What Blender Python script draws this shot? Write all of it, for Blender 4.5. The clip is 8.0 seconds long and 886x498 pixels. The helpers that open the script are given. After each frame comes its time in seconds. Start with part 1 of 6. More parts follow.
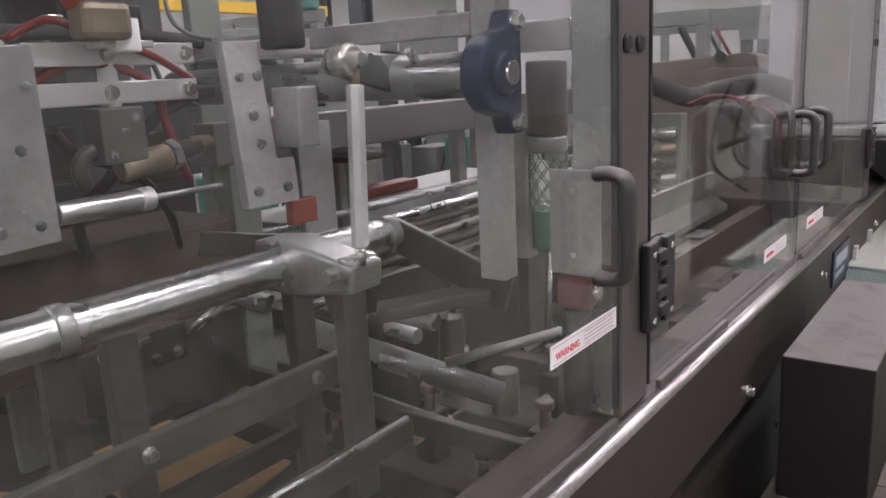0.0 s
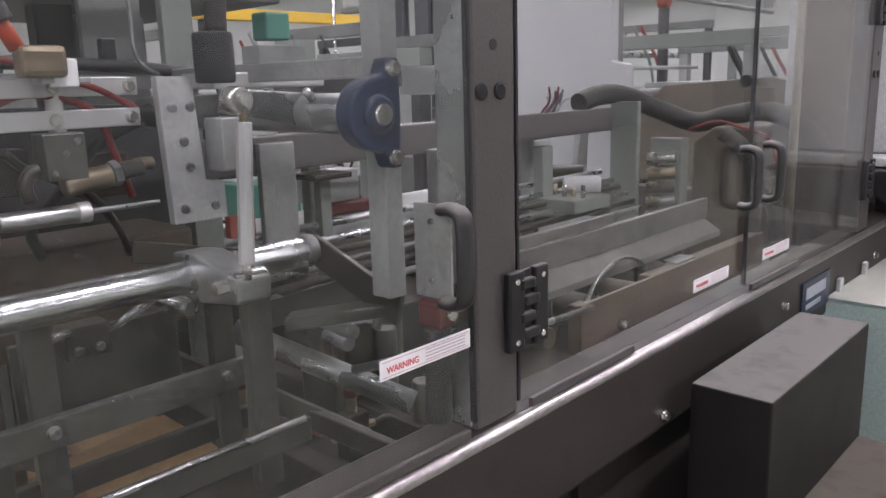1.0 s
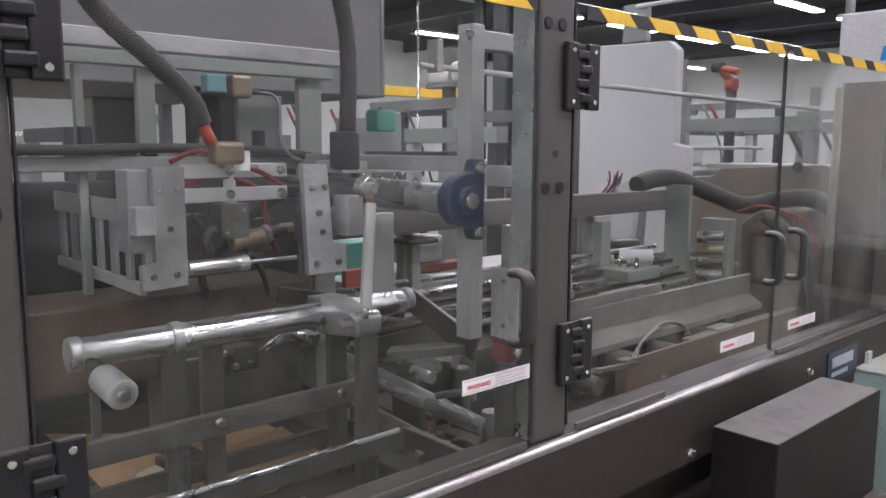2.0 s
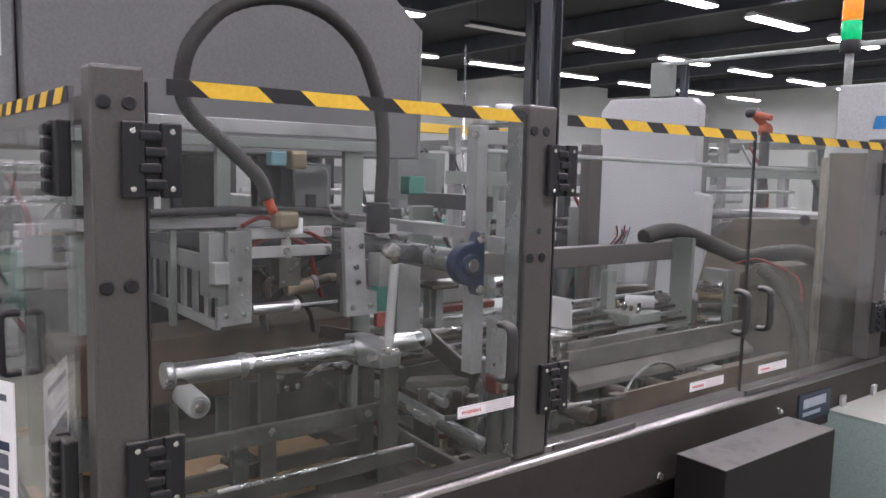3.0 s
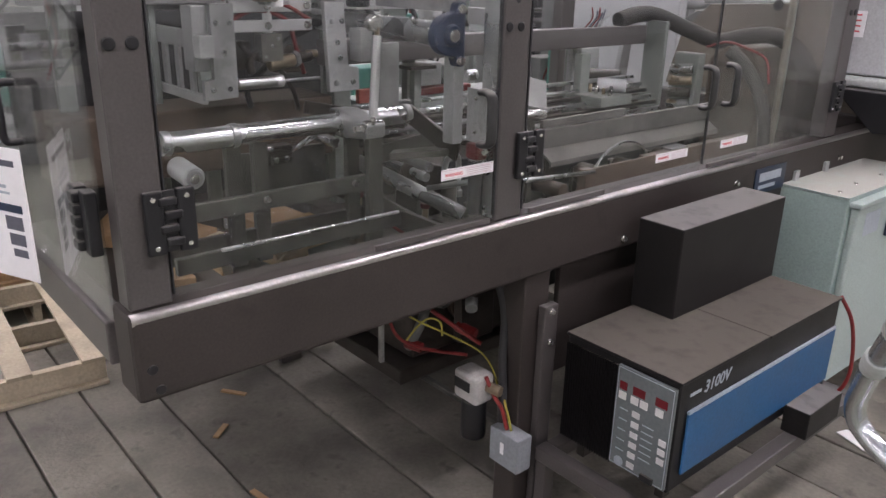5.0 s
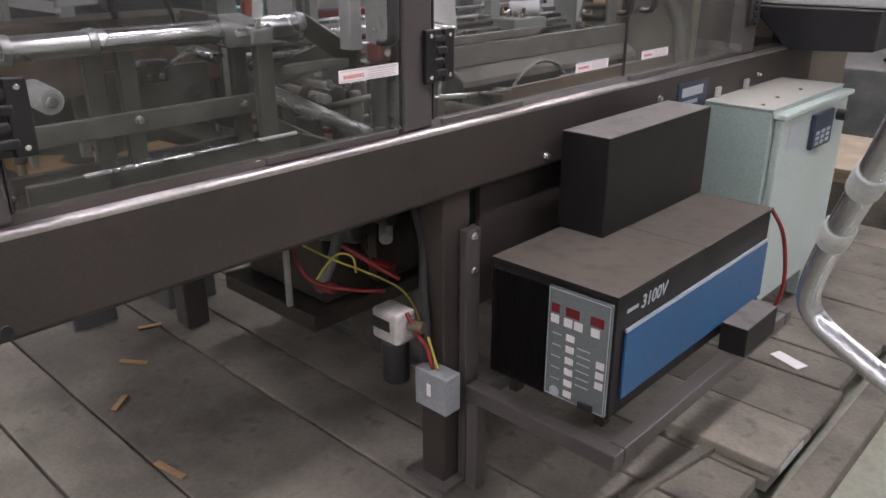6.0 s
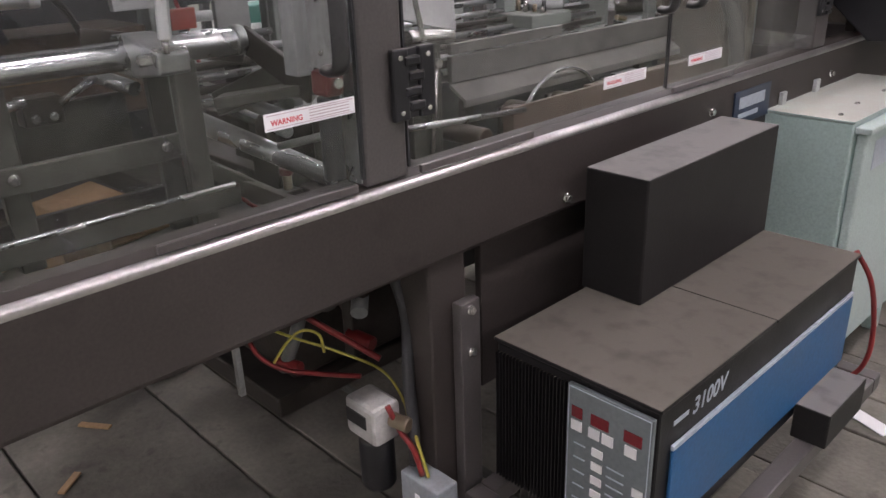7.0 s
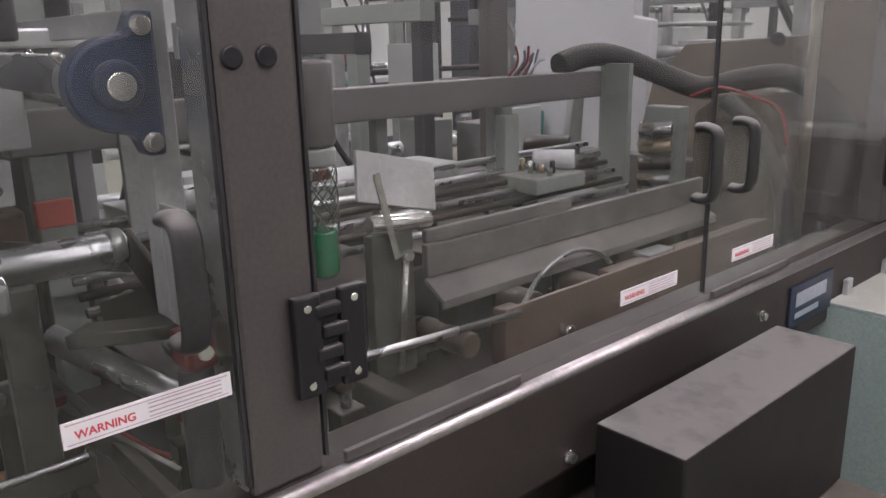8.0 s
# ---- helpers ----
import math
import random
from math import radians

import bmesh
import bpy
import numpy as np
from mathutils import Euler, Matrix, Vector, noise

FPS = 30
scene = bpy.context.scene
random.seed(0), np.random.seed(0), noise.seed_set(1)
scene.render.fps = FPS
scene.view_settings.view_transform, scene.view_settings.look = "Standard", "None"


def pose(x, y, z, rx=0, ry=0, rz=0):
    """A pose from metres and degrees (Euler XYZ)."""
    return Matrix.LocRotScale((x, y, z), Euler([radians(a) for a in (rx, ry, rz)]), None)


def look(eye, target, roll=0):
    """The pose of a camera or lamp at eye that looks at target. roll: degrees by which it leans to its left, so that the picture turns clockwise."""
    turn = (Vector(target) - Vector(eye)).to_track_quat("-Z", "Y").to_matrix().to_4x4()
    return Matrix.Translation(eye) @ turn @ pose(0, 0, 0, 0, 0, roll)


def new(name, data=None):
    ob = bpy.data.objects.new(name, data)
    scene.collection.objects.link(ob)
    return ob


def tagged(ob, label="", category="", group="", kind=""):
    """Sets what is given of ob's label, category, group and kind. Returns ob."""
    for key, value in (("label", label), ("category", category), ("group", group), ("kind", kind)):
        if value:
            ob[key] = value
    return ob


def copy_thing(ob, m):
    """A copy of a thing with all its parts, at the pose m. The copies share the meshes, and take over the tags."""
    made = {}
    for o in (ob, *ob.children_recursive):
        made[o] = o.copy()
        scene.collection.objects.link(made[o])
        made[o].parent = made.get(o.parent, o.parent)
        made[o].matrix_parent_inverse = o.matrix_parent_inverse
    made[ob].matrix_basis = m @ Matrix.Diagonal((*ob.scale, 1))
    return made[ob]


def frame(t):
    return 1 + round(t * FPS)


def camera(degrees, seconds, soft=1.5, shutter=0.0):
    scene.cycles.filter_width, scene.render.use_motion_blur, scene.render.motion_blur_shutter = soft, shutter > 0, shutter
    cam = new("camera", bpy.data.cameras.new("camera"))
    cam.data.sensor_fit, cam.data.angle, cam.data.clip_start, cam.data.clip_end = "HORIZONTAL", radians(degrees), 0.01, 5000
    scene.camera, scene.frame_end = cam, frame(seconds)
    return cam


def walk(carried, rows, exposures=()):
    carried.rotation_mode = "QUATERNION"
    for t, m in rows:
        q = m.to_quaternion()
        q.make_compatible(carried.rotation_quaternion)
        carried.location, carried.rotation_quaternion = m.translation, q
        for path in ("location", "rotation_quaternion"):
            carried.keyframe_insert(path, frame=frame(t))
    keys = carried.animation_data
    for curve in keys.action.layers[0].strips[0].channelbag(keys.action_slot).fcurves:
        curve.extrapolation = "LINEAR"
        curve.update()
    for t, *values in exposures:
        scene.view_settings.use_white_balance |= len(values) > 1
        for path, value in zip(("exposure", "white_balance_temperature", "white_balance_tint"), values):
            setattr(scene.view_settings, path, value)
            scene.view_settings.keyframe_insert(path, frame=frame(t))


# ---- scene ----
cam = camera(59.3, 8.0)
PATH = [
    (0, (0.021, 0.001, 1.649), (-1.157, 1.556, 1.209), -3.0),
    (0.5, (0.086, 0.061, 1.645), (-1.057, 1.632, 1.171), -2.6),
    (1, (0.332, 0.109, 1.69), (-1.007, 1.535, 1.271), -1.7),
    (1.5, (0.448, 0.018, 1.735), (-1.01, 1.357, 1.45), -0.9),
    (1.7, (0.502, -0.075, 1.732), (-0.958, 1.267, 1.472), -0.5),
    (2.8, (0.91, -0.346, 1.88), (-0.648, 0.884, 1.632), 1.7),
    (3, (0.989, -0.383, 1.892), (-0.578, 0.843, 1.688), 1.4),
    (3.5, (1.165, -0.447, 1.93), (-0.418, 0.762, 1.754), 1.5),
    (4, (1.174, -0.498, 1.944), (-0.383, 0.716, 1.623), 1.9),
    (4.5, (1.115, -0.503, 1.92), (-0.391, 0.721, 1.438), 1.2),
    (5, (1.069, -0.493, 1.817), (-0.356, 0.733, 1.136), 1.3),
    (5.2, (1.054, -0.489, 1.782), (-0.335, 0.761, 1.071), 1.6),
    (6.3, (0.925, -0.226, 1.565), (-0.331, 1.136, 0.811), -0.7),
    (6.5, (0.883, -0.114, 1.563), (-0.385, 1.219, 0.779), -1.7),
    (7, (0.68, 0.12, 1.605), (-0.657, 1.389, 0.827), -2.0),
    (7.5, (0.476, 0.373, 1.663), (-0.9, 1.675, 1.02), -1.4),
    (8, (0.374, 0.586, 1.688), (-1.069, 1.87, 1.168), -1.4),
]
walk(cam, [(t, look(eye, target, roll)) for t, eye, target, roll in PATH],
     exposures=[(0.0, 0.03, 6600, 12), (1.5, 0.06, 6350, 10), (3.5, 0.0, 6350, 11), (4.0, -0.06, 6400, 11), (5.0, -0.02, 6500, 11), (6.5, 0.0, 6600, 11), (7.5, -0.06, 6600, 12), (8.0, -0.1, 6600, 12)])

# ---- world, lamps, exposure ----
world = bpy.data.worlds.new("hall_air")
scene.world = world
world.use_nodes = True
world.node_tree.nodes["Background"].inputs[0].default_value = (0.75, 0.85, 1.0, 1)
world.node_tree.nodes["Background"].inputs[1].default_value = 0.01
LAMP = 46.0


# ---- materials ----
def mat(name, base, rough=0.5, metal=0.0, var=0.15, scale=6.0, bump=0.05, fine=90.0, dust=0.0, dustcol=(0.30, 0.28, 0.25), emit=None, spots=0.0, each=0.0, spec=0.5):
    """Painted, metal or raw surface: base colour with coarse stains and fine grain, worn gloss, dust on upward faces."""
    m = bpy.data.materials.new(name)
    m.use_nodes = True
    nt = m.node_tree
    b = nt.nodes["Principled BSDF"]
    co = nt.nodes.new("ShaderNodeTexCoord")
    info = nt.nodes.new("ShaderNodeObjectInfo")
    shift = nt.nodes.new("ShaderNodeVectorMath")
    shift.operation = "ADD"
    mul = nt.nodes.new("ShaderNodeVectorMath")
    mul.operation = "SCALE"
    mul.inputs[0].default_value = (7.3, 3.1, 5.7)
    nt.links.new(info.outputs["Random"], mul.inputs["Scale"])
    nt.links.new(co.outputs["Object"], shift.inputs[0])
    nt.links.new(mul.outputs[0], shift.inputs[1])

    def tex(s, det):
        n = nt.nodes.new("ShaderNodeTexNoise")
        n.inputs["Scale"].default_value, n.inputs["Detail"].default_value = s, det
        nt.links.new(shift.outputs[0], n.inputs["Vector"])
        return n

    big, small = tex(scale, 5), tex(fine, 3)
    ramp = nt.nodes.new("ShaderNodeValToRGB")
    ramp.color_ramp.elements[0].position, ramp.color_ramp.elements[1].position = 0.3, 0.7
    ramp.color_ramp.elements[0].color = (*[c * (1 - var) for c in base], 1)
    ramp.color_ramp.elements[1].color = (*[min(1, c * (1 + var)) for c in base], 1)
    nt.links.new(big.outputs["Fac"], ramp.inputs[0])
    grain = nt.nodes.new("ShaderNodeMix")
    grain.data_type, grain.blend_type = "RGBA", "OVERLAY"
    grain.inputs[0].default_value = 0.25
    nt.links.new(ramp.outputs[0], grain.inputs[6])
    nt.links.new(small.outputs["Fac"], grain.inputs[7])
    out = grain.outputs[2]
    if spots:
        sp = tex(scale * 4, 6)
        sr = nt.nodes.new("ShaderNodeMapRange")
        sr.inputs[1].default_value, sr.inputs[2].default_value = 0.60, 0.72
        sr.inputs[4].default_value = spots
        nt.links.new(sp.outputs["Fac"], sr.inputs[0])
        mixs = nt.nodes.new("ShaderNodeMix")
        mixs.data_type = "RGBA"
        mixs.inputs[7].default_value = (*[c * 0.35 for c in base], 1)
        nt.links.new(sr.outputs[0], mixs.inputs[0])
        nt.links.new(out, mixs.inputs[6])
        out = mixs.outputs[2]
    if each:
        er = nt.nodes.new("ShaderNodeMapRange")
        er.inputs[3].default_value, er.inputs[4].default_value = 1 - each, 1 + each
        nt.links.new(info.outputs["Random"], er.inputs[0])
        hs = nt.nodes.new("ShaderNodeHueSaturation")
        nt.links.new(er.outputs[0], hs.inputs["Value"])
        nt.links.new(out, hs.inputs["Color"])
        out = hs.outputs[0]
    rr = nt.nodes.new("ShaderNodeMapRange")
    rr.inputs[3].default_value, rr.inputs[4].default_value = max(0.02, rough - (0.02 if metal > 0.85 else 0.12)), min(1, rough + (0.03 if metal > 0.85 else 0.12))
    nt.links.new(big.outputs["Fac"], rr.inputs[0])
    rough_out = rr.outputs[0]
    if dust:
        geo = nt.nodes.new("ShaderNodeNewGeometry")
        sep = nt.nodes.new("ShaderNodeSeparateXYZ")
        nt.links.new(geo.outputs["Normal"], sep.inputs[0])
        mr = nt.nodes.new("ShaderNodeMapRange")
        mr.inputs[1].default_value, mr.inputs[2].default_value, mr.inputs[4].default_value = 0.45, 0.95, dust
        nt.links.new(sep.outputs[2], mr.inputs[0])
        patch = nt.nodes.new("ShaderNodeMath")
        patch.operation = "MULTIPLY"
        pr = nt.nodes.new("ShaderNodeMapRange")
        pr.inputs[1].default_value, pr.inputs[2].default_value, pr.inputs[3].default_value = 0.28, 0.5, 0.62
        nt.links.new(tex(scale * 3.2, 6).outputs["Fac"], pr.inputs[0])
        nt.links.new(mr.outputs[0], patch.inputs[0])
        nt.links.new(pr.outputs[0], patch.inputs[1])
        mixd = nt.nodes.new("ShaderNodeMix")
        mixd.data_type = "RGBA"
        mixd.inputs[7].default_value = (*dustcol, 1)
        nt.links.new(patch.outputs[0], mixd.inputs[0])
        nt.links.new(out, mixd.inputs[6])
        out = mixd.outputs[2]
        mr2 = nt.nodes.new("ShaderNodeMix")
        mr2.inputs[3].default_value = 0.9
        nt.links.new(patch.outputs[0], mr2.inputs[0])
        nt.links.new(rough_out, mr2.inputs[2])
        rough_out = mr2.outputs[0]
        if metal:
            md = nt.nodes.new("ShaderNodeMath")
            md.operation = "MULTIPLY_ADD"
            md.inputs[1].default_value, md.inputs[2].default_value = -metal, metal
            nt.links.new(patch.outputs[0], md.inputs[0])
            nt.links.new(md.outputs[0], b.inputs["Metallic"])
    nt.links.new(out, b.inputs["Base Color"])
    nt.links.new(rough_out, b.inputs["Roughness"])
    if not (dust and metal):
        b.inputs["Metallic"].default_value = metal
    b.inputs["Specular IOR Level"].default_value = spec
    if bump:
        bp = nt.nodes.new("ShaderNodeBump")
        bp.inputs["Strength"].default_value, bp.inputs["Distance"].default_value = bump, 0.01
        nt.links.new(small.outputs["Fac"], bp.inputs["Height"])
        nt.links.new(bp.outputs[0], b.inputs["Normal"])
    if emit:
        b.inputs["Emission Color"].default_value = (*emit[0], 1)
        b.inputs["Emission Strength"].default_value = emit[1]
    return m


def glass_mat(name, tint, haze=0.004, smear=0.020):
    """Clear acrylic sheet: see-through, glossy by angle, with a film of dust and wiped smears; extra haze paints
    reflected light.
    """
    m = bpy.data.materials.new(name)
    m.use_nodes = True
    nt = m.node_tree
    nt.nodes.clear()
    o = nt.nodes.new("ShaderNodeOutputMaterial")
    tr = nt.nodes.new("ShaderNodeBsdfTransparent")
    tr.inputs[0].default_value = (*tint, 1)
    gl = nt.nodes.new("ShaderNodeBsdfGlossy")
    gl.inputs["Roughness"].default_value = 0.02
    gl.inputs["Color"].default_value = (0.9, 0.9, 0.9, 1)
    lw = nt.nodes.new("ShaderNodeLayerWeight")
    lw.inputs[0].default_value = 0.5
    pw = nt.nodes.new("ShaderNodeMath")
    pw.operation = "POWER"
    pw.inputs[1].default_value = 5.0
    nt.links.new(lw.outputs["Facing"], pw.inputs[0])
    gm = nt.nodes.new("ShaderNodeMath")
    gm.operation = "MULTIPLY_ADD"
    gm.inputs[1].default_value, gm.inputs[2].default_value = 0.9, 0.035
    nt.links.new(pw.outputs[0], gm.inputs[0])
    mx = nt.nodes.new("ShaderNodeMixShader")
    nt.links.new(gm.outputs[0], mx.inputs[0])
    nt.links.new(tr.outputs[0], mx.inputs[1])
    nt.links.new(gl.outputs[0], mx.inputs[2])
    df = nt.nodes.new("ShaderNodeBsdfDiffuse")
    df.inputs[0].default_value = (0.5, 0.5, 0.47, 1)
    co = nt.nodes.new("ShaderNodeTexCoord")
    mp = nt.nodes.new("ShaderNodeMapping")
    mp.inputs["Scale"].default_value = (3, 3, 1.1)
    nt.links.new(co.outputs["Object"], mp.inputs[0])
    n = nt.nodes.new("ShaderNodeTexNoise")
    n.inputs["Scale"].default_value, n.inputs["Detail"].default_value = 3.0, 6
    nt.links.new(mp.outputs[0], n.inputs["Vector"])
    r = nt.nodes.new("ShaderNodeMapRange")
    r.inputs[1].default_value, r.inputs[2].default_value = 0.4, 0.75
    r.inputs[3].default_value, r.inputs[4].default_value = haze, haze + smear
    nt.links.new(n.outputs["Fac"], r.inputs[0])
    m2 = nt.nodes.new("ShaderNodeMixShader")
    nt.links.new(r.outputs[0], m2.inputs[0])
    nt.links.new(mx.outputs[0], m2.inputs[1])
    nt.links.new(df.outputs[0], m2.inputs[2])
    nt.links.new(m2.outputs[0], o.inputs[0])
    return m


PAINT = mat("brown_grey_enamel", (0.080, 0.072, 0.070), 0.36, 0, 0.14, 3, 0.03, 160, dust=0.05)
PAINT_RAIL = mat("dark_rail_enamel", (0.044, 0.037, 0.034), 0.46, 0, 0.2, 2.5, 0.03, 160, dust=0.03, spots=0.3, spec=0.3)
CHANNEL = mat("dusty_channel_steel", (0.19, 0.185, 0.175), 0.42, 0.4, 0.25, 8, 0.05, 120, dust=0.12)
# pale metal that carries the lamps' highlight on the rail's rounded edge
EDGE_GLINT = mat("rail_edge_highlight", (0.50, 0.48, 0.47), 0.30, 0.9, 0.15, 8, 0.03)
BEAM = mat("grey_beam_paint", (0.105, 0.097, 0.095), 0.4, 0, 0.12, 4, 0.03, 140, dust=0.22)
LOWST = mat("dull_greenish_steel", (0.098, 0.098, 0.086), 0.34, 0.5, 0.4, 9, 0.06, 110, dust=0.10, spots=0.35, each=0.3)
HOSE = mat("dusty_hose_rubber", (0.028, 0.027, 0.026), 0.6, 0, 0.3, 14, 0.15, 120, dust=0.28, dustcol=(0.20, 0.18, 0.15))
RUSTCOV = mat("rusty_brown_cover", (0.105, 0.073, 0.055), 0.5, 0.1, 0.3, 7, 0.1, 90, dust=0.25, spots=0.45)
# brown oily grime, made darker still to hold the shade under the mechanism
BEDGRIME_SHADED = mat("shaded_oily_bed_grime", (0.040, 0.033, 0.028), 0.55, 0.1, 0.55, 6, 0.12, 80, dust=0.06, dustcol=(0.12, 0.10, 0.08), spots=0.6)
GRIME = mat("grimy_brown_cover", (0.085, 0.062, 0.046), 0.5, 0.1, 0.45, 9, 0.1, 90, dust=0.10, each=0.2, spots=0.5)
PALEPRINT = mat("faint_print", (0.55, 0.44, 0.47), 0.5, 0, 0.05, 20, 0.0)
DARKRED = mat("dark_red_plastic", (0.085, 0.014, 0.014), 0.45, 0, 0.15, 12, 0.03, dust=0.15)
STEEL = mat("machined_steel", (0.34, 0.35, 0.35), 0.28, 0.8, 0.25, 9, 0.04, 120, dust=0.15, spots=0.25, each=0.22)
PLATE = mat("grey_plated_steel", (0.36, 0.365, 0.36), 0.34, 0.4, 0.25, 9, 0.04, 120, dust=0.15, spots=0.3, each=0.22)
DARKST = mat("oily_dark_steel", (0.036, 0.031, 0.027), 0.34, 0.3, 0.5, 8, 0.06, 110, dust=0.08)
PALEBAR = mat("pale_grey_bar_paint", (0.34, 0.35, 0.345), 0.4, 0.1, 0.12, 6, 0.03, 120, spots=0.15)
CHROME = mat("polished_chrome", (0.72, 0.73, 0.74), 0.27, 1.0, 0.06, 5, 0.0, 60)
ALU = mat("bright_aluminium", (0.70, 0.70, 0.70), 0.36, 0.6, 0.08, 9, 0.03, 140, dust=0.1)
PALE = mat("pale_green_grey_paint", (0.20, 0.22, 0.205), 0.5, 0, 0.08, 4, 0.03, dust=0.3)
BLACK = mat("black_plastic", (0.012, 0.012, 0.014), 0.42, 0, 0.2, 12, 0.05, 200, dust=0.3)
RUBBER = mat("black_rubber", (0.022, 0.022, 0.024), 0.6, 0, 0.2, 12, 0.06, 150, dust=0.2)
BOLT = mat("zinc_bolt", (0.66, 0.65, 0.62), 0.25, 0.9, 0.1, 20, 0.02)
BRASS = mat("dull_brass", (0.27, 0.22, 0.155), 0.4, 0.7, 0.2, 14, 0.04)
YELLOW = mat("yellow_tape", (0.80, 0.50, 0.045), 0.45, 0, 0.06, 9, 0.02, dust=0.1)
TAPEBLK = mat("black_tape", (0.015, 0.015, 0.017), 0.5, 0, 0.1, 9, 0.02, dust=0.15)
WHITE = mat("white_label", (0.88, 0.87, 0.88), 0.5, 0, 0.03, 20, 0.01)
RED = mat("red_print", (0.62, 0.07, 0.09), 0.5, 0, 0.05, 20, 0.0)
INK = mat("grey_print", (0.10, 0.10, 0.13), 0.5, 0, 0.05, 20, 0.0)
BLUE = mat("blue_enamel", (0.014, 0.028, 0.066), 0.4, 0, 0.15, 12, 0.04, dust=0.15)
MELTBLUE = mat("blue_side_panel", (0.017, 0.095, 0.225), 0.45, 0, 0.12, 5, 0.02, 100, spots=0.15)
MELTBLACK = mat("black_enamel_dusty", (0.009, 0.008, 0.009), 0.45, 0, 0.2, 5, 0.05, 140, dust=0.85, dustcol=(0.132, 0.118, 0.100), spots=0.7, spec=0.25)
BOXBLACK = mat("black_cover_dusty", (0.013, 0.012, 0.012), 0.5, 0, 0.2, 5, 0.05, 140, dust=0.9, dustcol=(0.185, 0.178, 0.170), spec=0.3)
SILVER = mat("silver_line", (0.45, 0.50, 0.56), 0.35, 0.3, 0.05, 9, 0.0)
GREENCAB = mat("pale_green_enamel", (0.36, 0.46, 0.43), 0.42, 0, 0.05, 3, 0.02, 120, dust=0.75, dustcol=(0.42, 0.39, 0.34))
GREY = mat("grey_enamel", (0.48, 0.49, 0.50), 0.5, 0, 0.05, 2, 0.02, 90)
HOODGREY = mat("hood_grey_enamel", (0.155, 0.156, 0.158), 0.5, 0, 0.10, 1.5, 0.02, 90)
CONTROL = mat("control_foil", (0.14, 0.16, 0.165), 0.4, 0, 0.06, 9, 0.0)
KEY = mat("white_key", (0.75, 0.74, 0.74), 0.45, 0, 0.04, 20, 0.0)
DISPLAY = mat("dark_red_display", (0.14, 0.012, 0.018), 0.2, 0, 0.05, 20, 0.0)
WOOD = mat("grey_worn_plank", (0.175, 0.163, 0.136), 0.85, 0, 0.5, 3.0, 0.25, 60, spots=0.6, each=0.2)
PALLET = mat("raw_pallet_wood", (0.42, 0.36, 0.265), 0.75, 0, 0.22, 5, 0.2, 70, spots=0.3, each=0.2)
CARD = mat("brown_cardboard", (0.40, 0.255, 0.135), 0.8, 0, 0.15, 6, 0.08, 60)
CONCRETE = mat("greenish_concrete", (0.24, 0.25, 0.20), 0.55, 0, 0.2, 1.2, 0.08, 40, spots=0.35)
WALL = mat("pale_hall_wall", (0.62, 0.64, 0.63), 0.8, 0, 0.08, 0.6, 0.03, 20)
CEIL = mat("dark_roof_deck", (0.028, 0.028, 0.032), 0.85, 0, 0.3, 0.8, 0.1, 10)
ROOFST = mat("roof_steel", (0.05, 0.055, 0.065), 0.6, 0.2, 0.2, 3, 0.03)
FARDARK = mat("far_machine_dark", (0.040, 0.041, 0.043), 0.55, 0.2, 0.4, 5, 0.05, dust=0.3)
FARMID = mat("far_machine_grey", (0.17, 0.178, 0.175), 0.5, 0.2, 0.3, 5, 0.05, dust=0.3)
FARPALE = mat("far_machine_pale", (0.42, 0.44, 0.43), 0.5, 0, 0.12, 4, 0.03)
TEAL = mat("teal_paint", (0.07, 0.22, 0.18), 0.5, 0, 0.12, 8, 0.03)
GREENL = mat("green_oil", (0.0, 0.13, 0.052), 0.05, 0, 0.1, 14, 0.0)
TUBE = mat("lamp_tube", (0.9, 0.9, 0.9), 0.4, 0, 0, 5, 0, emit=((1.045, 0.97, 1.04), LAMP))
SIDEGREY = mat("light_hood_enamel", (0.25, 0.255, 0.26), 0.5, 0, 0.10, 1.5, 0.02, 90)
CABDOOR = mat("pale_green_door_enamel", (0.42, 0.50, 0.475), 0.42, 0, 0.06, 3, 0.02, 120, spots=0.12)
LAMPHOUSE = mat("white_lamp_reflector", (0.7, 0.7, 0.7), 0.5, 0, 0.05, 5, 0.0)
LENS_R = mat("red_lens", (0.55, 0.03, 0.03), 0.18, 0, 0.2, 40, 0.05, emit=((0.9, 0.04, 0.03), 0.05))
LENS_Y = mat("amber_lens", (0.7, 0.2, 0.02), 0.18, 0, 0.2, 40, 0.05, emit=((1.0, 0.35, 0.03), 0.5))
LENS_G = mat("green_lens", (0.0, 0.45, 0.16), 0.18, 0, 0.2, 40, 0.05, emit=((0.0, 0.8, 0.25), 0.25))
LOGO = mat("blue_lettering", (0.03, 0.22, 0.52), 0.5, 0, 0.05, 20, 0.0)
HANDLE = mat("dusty_black_handle", (0.03, 0.03, 0.03), 0.4, 0, 0.2, 14, 0.05, 160, dust=0.55, dustcol=(0.34, 0.33, 0.31))
WIRE_Y = mat("yellow_green_wire", (0.42, 0.37, 0.07), 0.5, 0, 0.1, 20, 0.0)
WIRE_R = mat("red_hose", (0.19, 0.018, 0.018), 0.45, 0, 0.1, 20, 0.0)
TAN = mat("tan_panel_paint", (0.16, 0.138, 0.112), 0.5, 0, 0.15, 4, 0.04, 90, spots=0.25)
PIPEPALE = mat("yellowed_pipe", (0.19, 0.17, 0.13), 0.5, 0, 0.2, 9, 0.04, dust=0.2)
GALV = mat("galvanised_tube", (0.62, 0.64, 0.66), 0.26, 0.9, 0.10, 9, 0.03, 90, spots=0.1)
